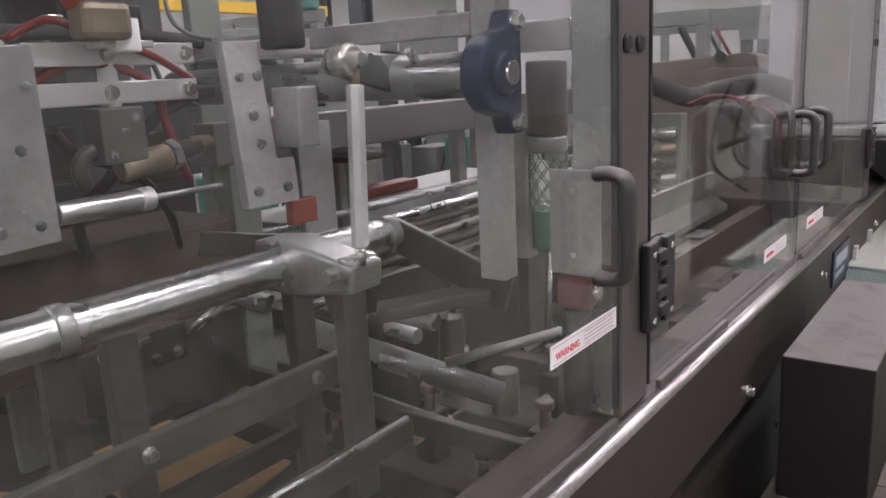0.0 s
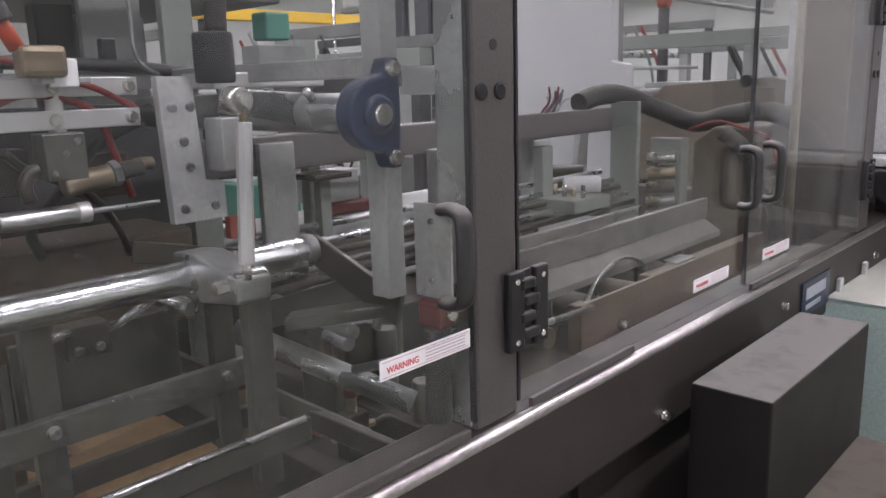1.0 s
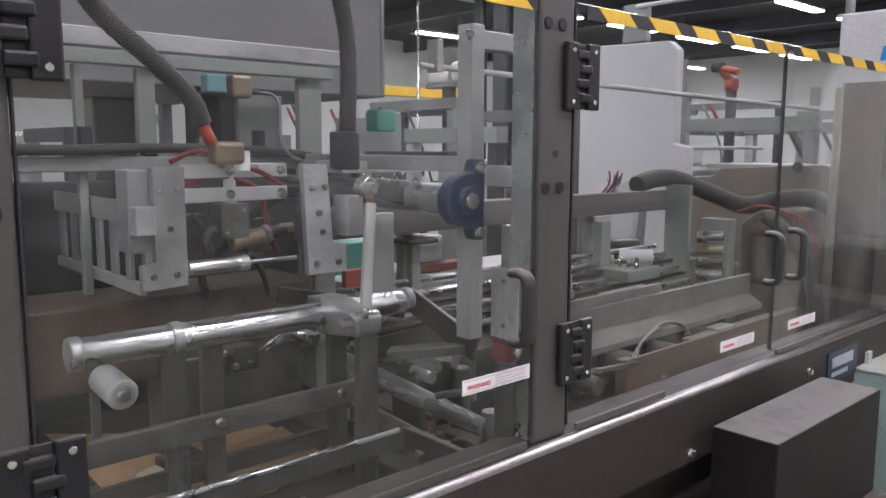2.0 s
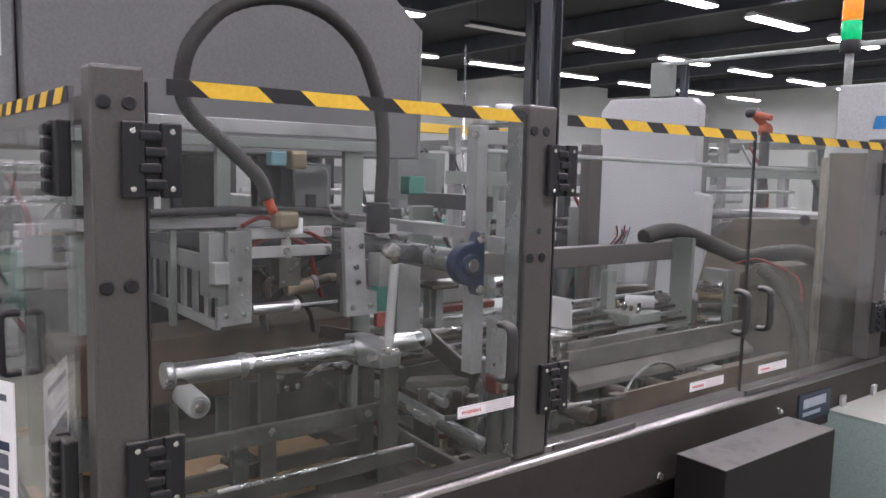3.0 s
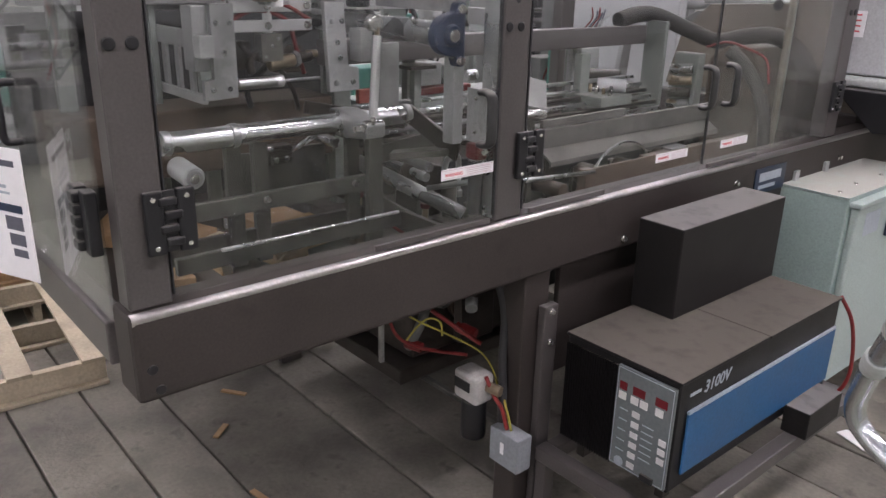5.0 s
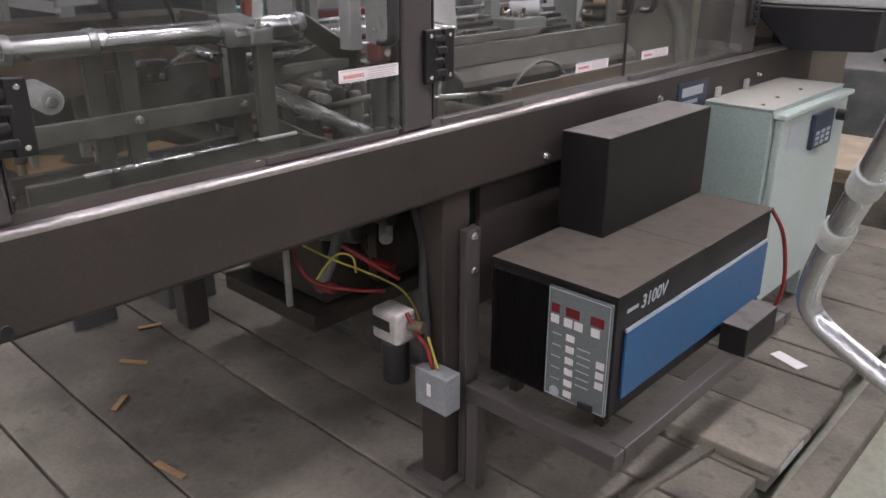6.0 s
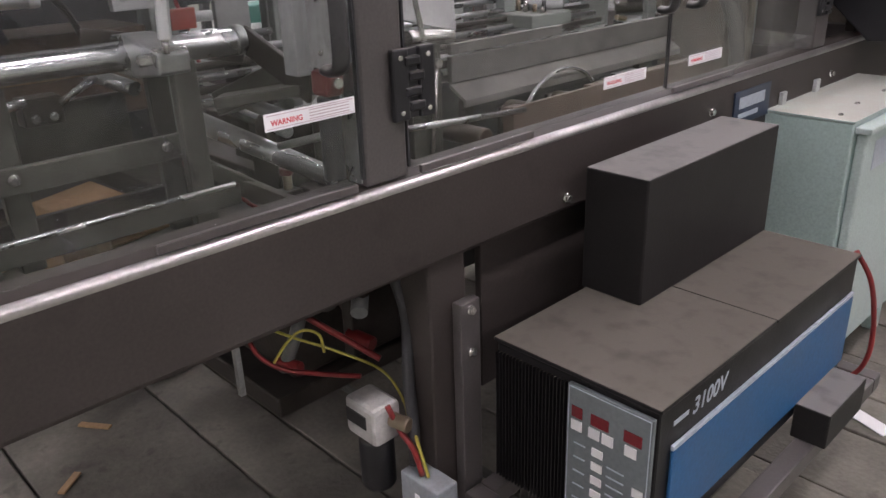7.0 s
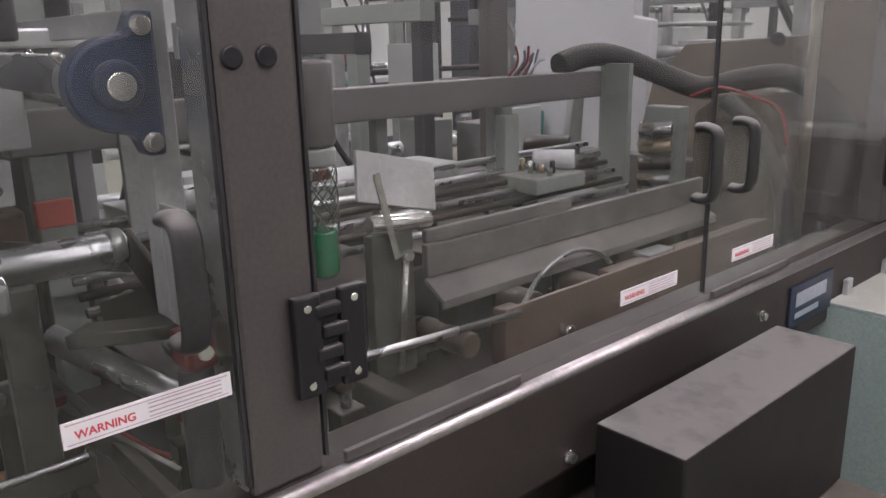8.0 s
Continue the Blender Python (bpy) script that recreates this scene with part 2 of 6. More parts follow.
ROBOT = mat("dull_orange_red_paint", (0.32, 0.085, 0.05), 0.5, 0, 0.2, 12, 0.03)
JBGREY = mat("grey_box_plastic", (0.27, 0.29, 0.31), 0.5, 0, 0.08, 9, 0.03, dust=0.15)
OFFWHITE = mat("dirty_white_plastic", (0.44, 0.43, 0.41), 0.5, 0, 0.15, 14, 0.03, spots=0.3)
GUIDE = mat("grey_guide_plate", (0.36, 0.36, 0.355), 0.45, 0.1, 0.12, 9, 0.03, spots=0.2)
DEEPBLUE = mat("dark_blue_plate", (0.020, 0.032, 0.060), 0.35, 0, 0.15, 14, 0.02, spots=0.2)
ORANGE = mat("orange_red_sleeve", (0.45, 0.06, 0.02), 0.5, 0, 0.1, 20, 0.02)
GLASS = glass_mat("clear_acrylic", (0.965, 0.975, 0.97))
SMOKE = glass_mat("smoked_acrylic", (0.50, 0.43, 0.36), 0.035, 0.06)
# extra diffuse haze over the dust paints the panes' milky reflections
GLASS_HAZED = glass_mat("reflection_hazed_acrylic", (0.95, 0.965, 0.955), 0.03, 0.06)
GLASS2 = glass_mat("clear_bowl", (0.93, 0.97, 0.95), 0.004, 0.01)


# ---- mesh helpers ----
BASE = {}


def thing(name, base, label, category, group="", kind=""):
    ob = new(name)
    ob.location = base
    ob.empty_display_size = 0.05
    BASE[ob] = Vector(base)
    return tagged(ob, label, category, group, kind)


def part(name, bm, material, parent, label=""):
    base = BASE[parent]
    bmesh.ops.translate(bm, vec=-base, verts=bm.verts)
    me = bpy.data.meshes.new(name)
    bm.to_mesh(me)
    bm.free()
    me.materials.append(material)
    ob = new(name, me)
    ob.parent = parent
    BASE[ob] = base
    if label:
        ob["label"] = label
    return ob


def single(name, bm, material, label, category, kind="", group=""):
    me = bpy.data.meshes.new(name)
    lo = [min(v.co[i] for v in bm.verts) for i in range(3)]
    hi = [max(v.co[i] for v in bm.verts) for i in range(3)]
    base = Vector(((lo[0] + hi[0]) / 2, (lo[1] + hi[1]) / 2, lo[2]))
    bmesh.ops.translate(bm, vec=-base, verts=bm.verts)
    bm.to_mesh(me)
    bm.free()
    me.materials.append(material)
    ob = new(name, me)
    ob.location = base
    BASE[ob] = base
    return tagged(ob, label, category, group, kind)


def shade(bm):
    for f in bm.faces:
        f.smooth = True
    return bm


def bevel(bm, geom, w, seg=2):
    if w:
        bmesh.ops.bevel(bm, geom=geom, offset=w, segments=seg, affect="EDGES", profile=0.5)


def bx(lo, hi, w=0.003, bm=None, turn=None):
    """A box with softened edges. turn: a matrix laid over it afterwards."""
    one = bmesh.new()
    r = bmesh.ops.create_cube(one, size=1.0)
    for v in r["verts"]:
        v.co = Vector([lo[i] + (v.co[i] + 0.5) * (hi[i] - lo[i]) for i in range(3)])
    w = min(w, 0.3 * min(abs(hi[i] - lo[i]) for i in range(3)))
    bevel(one, list(one.edges), w)
    if turn is not None:
        bmesh.ops.transform(one, matrix=turn, verts=one.verts)
    return join(bm, one)


def join(bm, one):
    if bm is None:
        return one
    me = bpy.data.meshes.new("tmp")
    one.to_mesh(me)
    bm.from_mesh(me)
    bpy.data.meshes.remove(me)
    one.free()
    return bm


def cy(p0, p1, r, n=20, w=0.0, bm=None, r2=None, smooth=True):
    """A rod from p0 to p1, its rims softened by w."""
    p0, p1 = Vector(p0), Vector(p1)
    one = bmesh.new()
    bmesh.ops.create_cone(one, cap_ends=True, segments=n, radius1=r, radius2=r if r2 is None else r2, depth=(p1 - p0).length)
    if w:
        bevel(one, [e for e in one.edges if any(len(f.verts) > 4 for f in e.link_faces)], w)
    q = (p1 - p0).to_track_quat("Z", "Y").to_matrix().to_4x4()
    bmesh.ops.transform(one, matrix=Matrix.Translation((p0 + p1) / 2) @ q, verts=one.verts)
    if smooth:
        for f in one.faces:
            f.smooth = len(f.verts) == 4
    return join(bm, one)


def spline(pts, n=8):
    """Points of a smooth line through pts."""
    p = [Vector(a) for a in pts]
    p = [2 * p[0] - p[1]] + p + [2 * p[-1] - p[-2]]
    out = []
    for i in range(1, len(p) - 2):
        for k in range(n):
            t = k / n
            out.append(0.5 * (2 * p[i] + (p[i + 1] - p[i - 1]) * t + (2 * p[i - 1] - 5 * p[i] + 4 * p[i + 1] - p[i + 2]) * t * t + (3 * p[i] - p[i - 1] - 3 * p[i + 1] + p[i + 2]) * t ** 3))
    out.append(p[-2])
    return out


def sweep(pts, r, n=12, steps=8, bm=None, ribs=0.0):
    """A round hose or bent tube through pts; ribs: depth of its corrugation."""
    line = spline(pts, steps)
    one = bmesh.new()
    rings = []
    side = Vector((0.31, 0.17, 0.93))
    for i, c in enumerate(line):
        d = (line[min(i + 1, len(line) - 1)] - line[max(i - 1, 0)]).normalized()
        side = (side - d * side.dot(d)).normalized()
        up = d.cross(side)
        rad = r + (ribs if i % 2 else 0.0)
        rings.append([one.verts.new(c + rad * (math.cos(2 * math.pi * k / n) * side + math.sin(2 * math.pi * k / n) * up)) for k in range(n)])
    for a, b in zip(rings, rings[1:]):
        for k in range(n):
            one.faces.new((a[k], a[(k + 1) % n], b[(k + 1) % n], b[k])).smooth = True
    one.faces.new(rings[0][::-1])
    one.faces.new(rings[-1])
    return join(bm, one)


def prism(outline, lo, hi, axis, w=0.002, bm=None):
    """A plate: the outline's 2D points spread along an axis from lo to hi. x: (y, z); y: (x, z); z: (x, y)."""
    one = bmesh.new()

    def at(a, b, c):
        return {"x": (c, a, b), "y": (a, c, b), "z": (a, b, c)}[axis]

    f = one.faces.new([one.verts.new(at(a, b, lo)) for a, b in outline])
    ext = bmesh.ops.extrude_face_region(one, geom=[f])
    step = Vector(at(0, 0, hi - lo))
    bmesh.ops.translate(one, vec=step, verts=[v for v in ext["geom"] if isinstance(v, bmesh.types.BMVert)])
    bmesh.ops.recalc_face_normals(one, faces=one.faces)
    bevel(one, list(one.edges), w)
    return join(bm, one)


def bolt(parent, p, axis, r=0.006, h=0.005, material=None, name="bolt", label=""):
    d = Vector({"x": (1, 0, 0), "-x": (-1, 0, 0), "y": (0, 1, 0), "-y": (0, -1, 0), "z": (0, 0, 1)}[axis])
    p = Vector(p)
    bm = cy(p - d * 0.002, p + d * h * 0.35, r * 1.25, 14, 0.0008)
    cy(p + d * h * 0.3, p + d * h, r, 6, 0.0008, bm, smooth=False)
    return part(name, bm, material or BOLT, parent, label)


def text(word, size, m, material, name, parent, label=""):
    """A word as a thin mesh, its left foot at m."""
    cu = bpy.data.curves.new("word", "FONT")
    cu.body, cu.size, cu.extrude, cu.offset = word, size, 0.0003, size * 0.02
    tmp = new("word", cu)
    bpy.context.view_layer.update()
    me = bpy.data.meshes.new_from_object(tmp.evaluated_get(bpy.context.evaluated_depsgraph_get()))
    bpy.data.objects.remove(tmp)
    bm = bmesh.new()
    bm.from_mesh(me)
    bmesh.ops.transform(bm, matrix=m, verts=bm.verts)
    return part(name, bm, material, parent, label)


# ---- hall ----
single("ground", bx((-24, -12, -0.32), (14, 34, -0.12), 0), CONCRETE, "greenish grey stained concrete hall floor", "floor", "structure")
single("ceiling", bx((-24, -12, 5.9), (14, 34, 6.1), 0), CEIL, "dark painted roof deck of the factory hall", "ceiling", "structure")
single("wall_north", bx((-24, 34, -0.3), (14, 34.3, 6.1), 0), WALL, "pale painted hall wall far behind the machines", "wall", "structure")
single("wall_south", bx((-24, -12.3, -0.3), (14, -12, 6.1), 0), WALL, "pale painted hall wall", "wall", "structure")
single("wall_west", bx((-24.3, -12, -0.3), (-24, 34, 6.1), 0), WALL, "pale painted hall wall behind the machines", "wall", "structure")
single("wall_east", bx((14, -12, -0.3), (14.3, 34, 6.1), 0), WALL, "pale painted hall wall", "wall", "structure")


def ceiling_lamp(x, y):
    t = thing("ceiling_lamp", (x, y, 5.2), "lit fluorescent strip lamp hung under the dark roof", "lamp", "strip lamps of the hall")
    part("housing", prism([(x - 0.16, 5.23), (x + 0.16, 5.23), (x + 0.07, 5.32), (x - 0.07, 5.32)], y - 1.1, y + 1.1, "y", 0), LAMPHOUSE, t)
    part("tube", bx((x - 0.14, y - 1.06, 5.2), (x + 0.14, y + 1.06, 5.225), 0.005), TUBE, t, "glowing white tube cover")
    for s in (-0.8, 0.8):
        part("hanger", cy((x, y + s, 5.3), (x, y + s, 5.95), 0.008, 6), ROOFST, t)
    return t


first = ceiling_lamp(-8.28, 12.42)
for lx in (-18.0, -13.15, -8.28, -3.4, 1.45, 6.3):
    # k -6 and -5: unseen lamps behind the camera, added to brighten south faces
    for k in range(-6, 6):
        if lx == -18.0 and k < 0 or (lx, k) == (-8.28, 0) or (lx, k) == (-13.15, 0):
            continue
        if lx > -5 and k > 2:
            continue
        copy_thing(first, Matrix.Translation((lx, (12.95 if lx == -18.0 else 12.42) + 3.57 * k, 5.2)))
for ux, uy in ((-13.2, 12.36), (-18.3, 16.5)):
    t = thing("ceiling_lamp", (ux, uy, 5.2), "unlit fluorescent strip lamp hung under the dark roof", "lamp", "strip lamps of the hall")
    part("housing", prism([(ux - 0.16, 5.23), (ux + 0.16, 5.23), (ux + 0.07, 5.32), (ux - 0.07, 5.32)], uy - 1.1, uy + 1.1, "y", 0), ROOFST, t)
    part("tube", bx((ux - 0.14, uy - 1.06, 5.2), (ux + 0.14, uy + 1.06, 5.225), 0.005), LAMPHOUSE, t, "dark tube cover")
    for sgn in (-0.8, 0.8):
        part("hanger", cy((ux, uy + sgn, 5.3), (ux, uy + sgn, 5.95), 0.008, 6), ROOFST, t)
for k in range(9):
    single("roof_beam", bx((-23.9, -8 + 4.6 * k, 5.45), (13.9, -7.8 + 4.6 * k, 5.88), 0), ROOFST, "dark steel roof beam under the deck", "beam", "structure")
for cx, cyy in ((-6.29, 7.0), (-11.4, 11.6), (-14, 20.8)):
    t = thing("hall_column", (cx, cyy, -0.12), "dark grey steel column from floor to roof", "column", kind="structure")
    part("flange", bx((cx - 0.1, cyy - 0.1, -0.12), (cx + 0.1, cyy - 0.075, 5.5), 0), ROOFST, t)
    part("flange", bx((cx - 0.1, cyy + 0.075, -0.12), (cx + 0.1, cyy + 0.1, 5.5), 0), ROOFST, t)
    part("web", bx((cx - 0.012, cyy - 0.074, -0.12), (cx + 0.012, cyy + 0.074, 5.5), 0), ROOFST, t)

# timber deck under the machine
deck = thing("timber_deck", (-1.0, 1.6, -0.12), "worn grey timber planks laid under the machine", "deck", kind="structure")
rnd = random.Random(4)
EDGES = (-0.82, -0.42, -0.02, 0.27, 0.53, 1.04, 1.285, 1.56, 1.82, 2.22, 2.56, 2.80, 3.06, 3.39, 3.80, 4.27, 4.62)
for y0, y1 in zip(EDGES, EDGES[1:]):
    x1 = 0.31 + rnd.uniform(-0.02, 0.03)
    part("plank", bx((-3.0, y0 + 0.004, -0.045), (x1, y1 - 0.006, rnd.uniform(-0.006, 0.0)), 0.005), WOOD, deck)
part("ledge", bx((0.36, -0.8, -0.12), (0.47, 4.6, -0.05), 0.006), WOOD, deck)
for bxx in (-2.6, -1.4, -0.2):
    part("bearer", bx((bxx - 0.06, -0.8, -0.12), (bxx + 0.06, 4.6, -0.047), 0.004), WOOD, deck)

# ---- machine frame ----
XF = -0.413
mf = thing("machine_frame", (-1.0, 1.6, 0.0), "brown-grey painted steel frame of a packing machine", "machine frame")
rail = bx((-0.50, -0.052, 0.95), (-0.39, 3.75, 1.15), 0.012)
part("front_rail", rail, PAINT_RAIL, mf, "brown-grey painted hollow rail with a bright upper edge")
# bright rod laid into the edge to draw its lamp highlight
part("rubbed_edge", cy((-0.4025, -0.047, 1.1372), (-0.4025, 3.74, 1.1372), 0.0135, 18), EDGE_GLINT, mf, "shiny strip standing for the highlight on the rail's edge")
part("end_rail", bx((-1.95, -0.065, 1.0), (-0.505, -0.005, 1.10), 0.006), PAINT, mf)
part("far_end_rail", bx((-1.95, 3.65, 0.965), (-0.505, 3.75, 1.15), 0.008), PAINT, mf)
part("back_rail", bx((-2.06, -0.065, 0.965), (-1.955, 3.75, 1.15), 0.012), PAINT, mf)
for hy, hz in ((-0.018, 1.025), (-0.005, 0.975)):
    part("plug", cy((-0.392, hy, hz), (-0.386, hy, hz), 0.011, 16, 0.001), BLACK, mf)
for py0, py1, plug_y in ((-0.042, 0.048, -0.001), (0.966, 1.070, 1.009), (2.95, 3.06, 3.005)):
    p = part("post", bx((-0.475, py0, 1.151), (XF + 0.004, py1, 2.055), 0.007), PAINT, mf, "brown-grey square guard post with capped bolt holes")
    cyy = plug_y
    for z in (1.992, 1.675):
        for s in (-0.021, 0.021):
            part("plug", cy((XF + 0.003, cyy + s, z), (XF + 0.0085, cyy + s, z), 0.013, 18, 0.003), BLACK, p)
    if py0 > 0.5:
        part("bolt_hole", cy((XF + 0.003, cyy + 0.008, 1.742), (XF + 0.0052, cyy + 0.008, 1.742), 0.008, 16), RUBBER, p)
for py0, py1 in ((-0.06, 0.048), (0.966, 1.070), (2.95, 3.06)):
    part("back_post", bx((-2.03, py0, 1.151), (-1.96, py1, 2.05), 0.007), PAINT, mf)
for ly in (1.16, 3.2):
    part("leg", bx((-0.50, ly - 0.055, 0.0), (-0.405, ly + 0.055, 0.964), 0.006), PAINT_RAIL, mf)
    part("leg", bx((-2.05, ly - 0.055, 0.0), (-1.955, ly + 0.055, 0.964), 0.006), PAINT, mf)
    part("foot", bx((-0.54, ly - 0.09, 0.0), (-0.37, ly + 0.09, 0.014), 0.003), PAINT, mf)
part("floor_angle", bx((-1.953, 1.54, 0.0), (-0.55, 1.565, 0.022), 0.003), LOWST, mf)
part("stile", bx((-0.475, 0.9605, 1.16), (-0.419, 0.9652, 2.04), 0.001), STEEL, mf, "bare steel edge strip on the post")
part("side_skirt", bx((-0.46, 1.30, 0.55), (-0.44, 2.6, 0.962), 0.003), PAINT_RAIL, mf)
part("top_tie", bx((-1.958, 0.0, 1.97), (-0.48, 0.05, 2.02), 0.004), PAINT, mf)

# machine bed plates seen through the guards
part("bed_plate", bx((-1.953, 0.0, 0.985), (-0.505, 0.05, 1.0), 0.002), DARKST, mf)


def hinge(parent, y, z, axis="x"):
    """A moulded hinge: two leaves with knuckles and four screws, its middle at y (or x) and z."""
    h = part("hinge", bx((XF + 0.006, y - 0.052, z - 0.066), (XF + 0.020, y - 0.013, z + 0.066), 0.004), BLACK, parent, "black moulded plastic hinge with four screws")
    bm = bx((XF + 0.006, y + 0.014, z - 0.066), (XF + 0.020, y + 0.052, z + 0.066), 0.004)
    part("leaf", bm, BLACK, h)
    part("spine", bx((XF + 0.006, y - 0.0125, z - 0.064), (XF + 0.013, y + 0.0135, z + 0.064), 0.002), RUBBER, h)
    for i in range(4):
        zz = z - 0.042 + 0.028 * i
        o = -0.005 if i % 2 else 0.005
        part("knuckle", bx((XF + 0.008, y - 0.019 + o, zz - 0.009), (XF + 0.0235, y + 0.019 + o, zz + 0.009), 0.004), BLACK, h)
    for sy in (-0.034, 0.034):
        for sz in (-0.05, 0.05):
            part("screw", cy((XF + 0.019, y + sy, z + sz), (XF + 0.0225, y + sy, z + sz), 0.0055, 12, 0.001), BOLT, h, "bright screw head")
    return h


def tape(parent, y0, y1, z0, z1, n):
    """Slanting black and yellow hazard stripes along a door's upper edge."""
    x0, x1 = XF + 0.0045, XF + 0.006
    strip = part("hazard_tape", bx((x0, y0, z0), (x1, y1, z1), 0), TAPEBLK, parent, "black and yellow striped hazard tape")
    step = (y1 - y0) / n
    for i in range(n):
        a, b = y0 + step * (i + 0.20), y0 + step * (i + 0.78)
        d = 0.035
        o = [(a, z1), (min(b, y1), z1), (min(b + d, y1), z0), (min(a + d, y1), z0)]
        part("stripe", prism(o, x1, x1 + 0.0008, "x", 0), YELLOW, strip)
    return strip


def handle(parent, y, z, h=0.135, x=None, out=1):
    xx = XF + 0.003 if x is None else x
    pts = [(xx, y, z + h / 2), (xx + out * 0.02, y, z + h / 2 + 0.001), (xx + out * 0.040, y, z + h / 2 - 0.012), (xx + out * 0.042, y, z), (xx + out * 0.040, y, z - h / 2 + 0.012), (xx + out * 0.02, y, z - h / 2 - 0.001), (xx, y, z - h / 2)]
    bm = sweep(pts, 0.0098, 14, 5)
    for v in bm.verts:
        v.co.y = y + (v.co.y - y) * 1.75
    return part("handle", bm, HANDLE, parent, "dusty black bow handle")


def warning(parent, y0, z0, w=0.185, h=0.029):
    x = XF + 0.0052
    l = part("warning_label", bx((x - 0.0006, y0, z0), (x + 0.0006, y0 + w, z0 + h), 0), WHITE, parent, "white warning label with red lettering")
    m = Matrix.Translation((x + 0.0008, y0 + 0.012, z0 + 0.0085)) @ Matrix(((0, 0, 1, 0), (1, 0, 0, 0), (0, 1, 0, 0), (0, 0, 0, 1)))
    text("WARNING", 0.0128, m, RED, "lettering", l)
    for i, z in enumerate((0.022, 0.017, 0.012, 0.007)):
        part("print_line", bx((x + 0.0006, y0 + 0.088, z0 + z - 0.0008), (x + 0.001, y0 + w - 0.012, z0 + z + 0.0008), 0), PALEPRINT, l)
    rim = bx((x + 0.0006, y0 + 0.004, z0 + 0.003), (x + 0.0009, y0 + w - 0.004, z0 + 0.0042), 0)
    bx((x + 0.0006, y0 + 0.004, z0 + h - 0.0042), (x + 0.0009, y0 + w - 0.004, z0 + h - 0.003), 0, rim)
    part("border", rim, PALEPRINT, l)
    return l


def guard_door(y0, y1, hinge_y, handle_y, label_y, tape_n, z0=1.165, z1=2.04):
    d = thing("guard_door", (XF, (y0 + y1) / 2, z0), "clear acrylic guard door with hazard tape, hinges and handle", "guard door", "guard doors of the machine")
    pane = part("pane", bx((XF - 0.004, y0, z0), (XF + 0.004, y1, z1), 0.0015), GLASS if y0 < 2 else GLASS_HAZED, d, "scuffed clear acrylic pane")
    pane.visible_shadow = False
    tape(d, y0 + 0.03, y1 - 0.004, z1 - 0.03, z1 - 0.002, tape_n)
    if hinge_y is not None:
        for z in (1.895, 1.33):
            hinge(d, hinge_y, z)
    handle(d, handle_y, 1.447)
    warning(d, label_y, 1.298 if y0 < 0.5 else 1.214, 0.184 if y0 < 0.5 else 0.185)
    part("bottom_strip", bx((XF + 0.0045, y0 + (0.02 if y0 > 0.5 else 0.5), z0 - 0.012), (XF + 0.014, min(y1 - 0.02, y0 + 0.36 if y0 > 0.5 else y1 - 0.02), z0 + 0.004), 0.002), PAINT, d)
    return d


first_door = guard_door(0.054, 0.9595, 0.055, 0.900, 0.766, 4)
catch = part("catch_plate", bx((-0.492, 0.924, 1.372), (-0.4175, 0.928, 1.516), 0.001), PLATE, first_door, "flat grey catch plate behind the handle")
for zc in (1.40, 1.49):
    part("screw", cy((-0.455, 0.9245, zc), (-0.455, 0.919, zc), 0.005, 10, 0.001), BOLT, catch)
guard_door(1.0755, 1.998, 1.083, 1.943, 1.707, 5)
guard_door(2.004, 2.94, 2.985, 2.085, 2.105, 5)

# end guard
ed = thing("end_guard_door", (-1.1, -0.055, 1.11), "clear acrylic end guard with hazard tape and handle", "guard door")
pane = part("pane", bx((-1.88, -0.058, 1.115), (-0.482, -0.050, 2.02), 0.0015), GLASS_HAZED, ed, "scuffed clear acrylic pane")
pane.visible_shadow = False
strip = part("hazard_tape", bx((-1.86, -0.0600, 1.992), (-0.49, -0.0585, 2.02), 0), TAPEBLK, ed, "black and yellow striped hazard tape")
for i in range(11):
    a = -1.84 + 0.124 * i
    part("stripe", prism([(a, 1.992), (a + 0.062, 1.992), (a + 0.062 + 0.03, 2.02), (a + 0.03, 2.02)], -0.0610, -0.0602, "y", 0), YELLOW, strip)
for z in (1.895, 1.33):
    h = part("hinge", bx((-0.50, -0.085, z - 0.066), (-0.46, -0.0605, z + 0.066), 0.004), BLACK, ed, "black moulded plastic hinge")
    part("leaf", bx((-0.56, -0.085, z - 0.066), (-0.52, -0.0605, z + 0.066), 0.004), BLACK, h)
    for i in range(5):
        zz = z - 0.05 + 0.025 * i
        part("knuckle", bx((-0.53, -0.098, zz - 0.011), (-0.494, -0.064, zz + 0.011), 0.005), BLACK, h)
pts = [(-1.25, -0.06, 1.53), (-1.25, -0.09, 1.53), (-1.25, -0.10, 1.515), (-1.25, -0.10, 1.45), (-1.25, -0.10, 1.405), (-1.25, -0.09, 1.39), (-1.25, -0.06, 1.39)]
part("handle", sweep(pts, 0.0095, 12, 5), BLACK, ed, "black bow handle")

# ---- things beside the machine ----
mel = thing("glue_melter", (-0.115, 1.73, 0.40), "black and blue hot melt glue unit with a keypad, dusty top", "glue unit")
X0, X1, Y0, Y1, Z0, Z1 = -0.310, 0.092, 1.205, 2.17, 0.415, 0.766
part("body", bx((X0, Y0 + 0.006, Z0), (X1 - 0.004, Y1, Z1), 0.006), MELTBLACK, mel, "black sheet metal body under thick grey dust")
part("lid", bx((X0 - 0.004, Y0, Z1 + 0.001), (X1 + 0.003, Y0 + 0.47, Z1 + 0.012), 0.003), MELTBLACK, mel)
part("tank_lid", bx((X0 - 0.004, Y0 + 0.475, Z1 + 0.001), (X1 + 0.003, Y1, Z1 + 0.010), 0.003), MELTBLACK, mel)
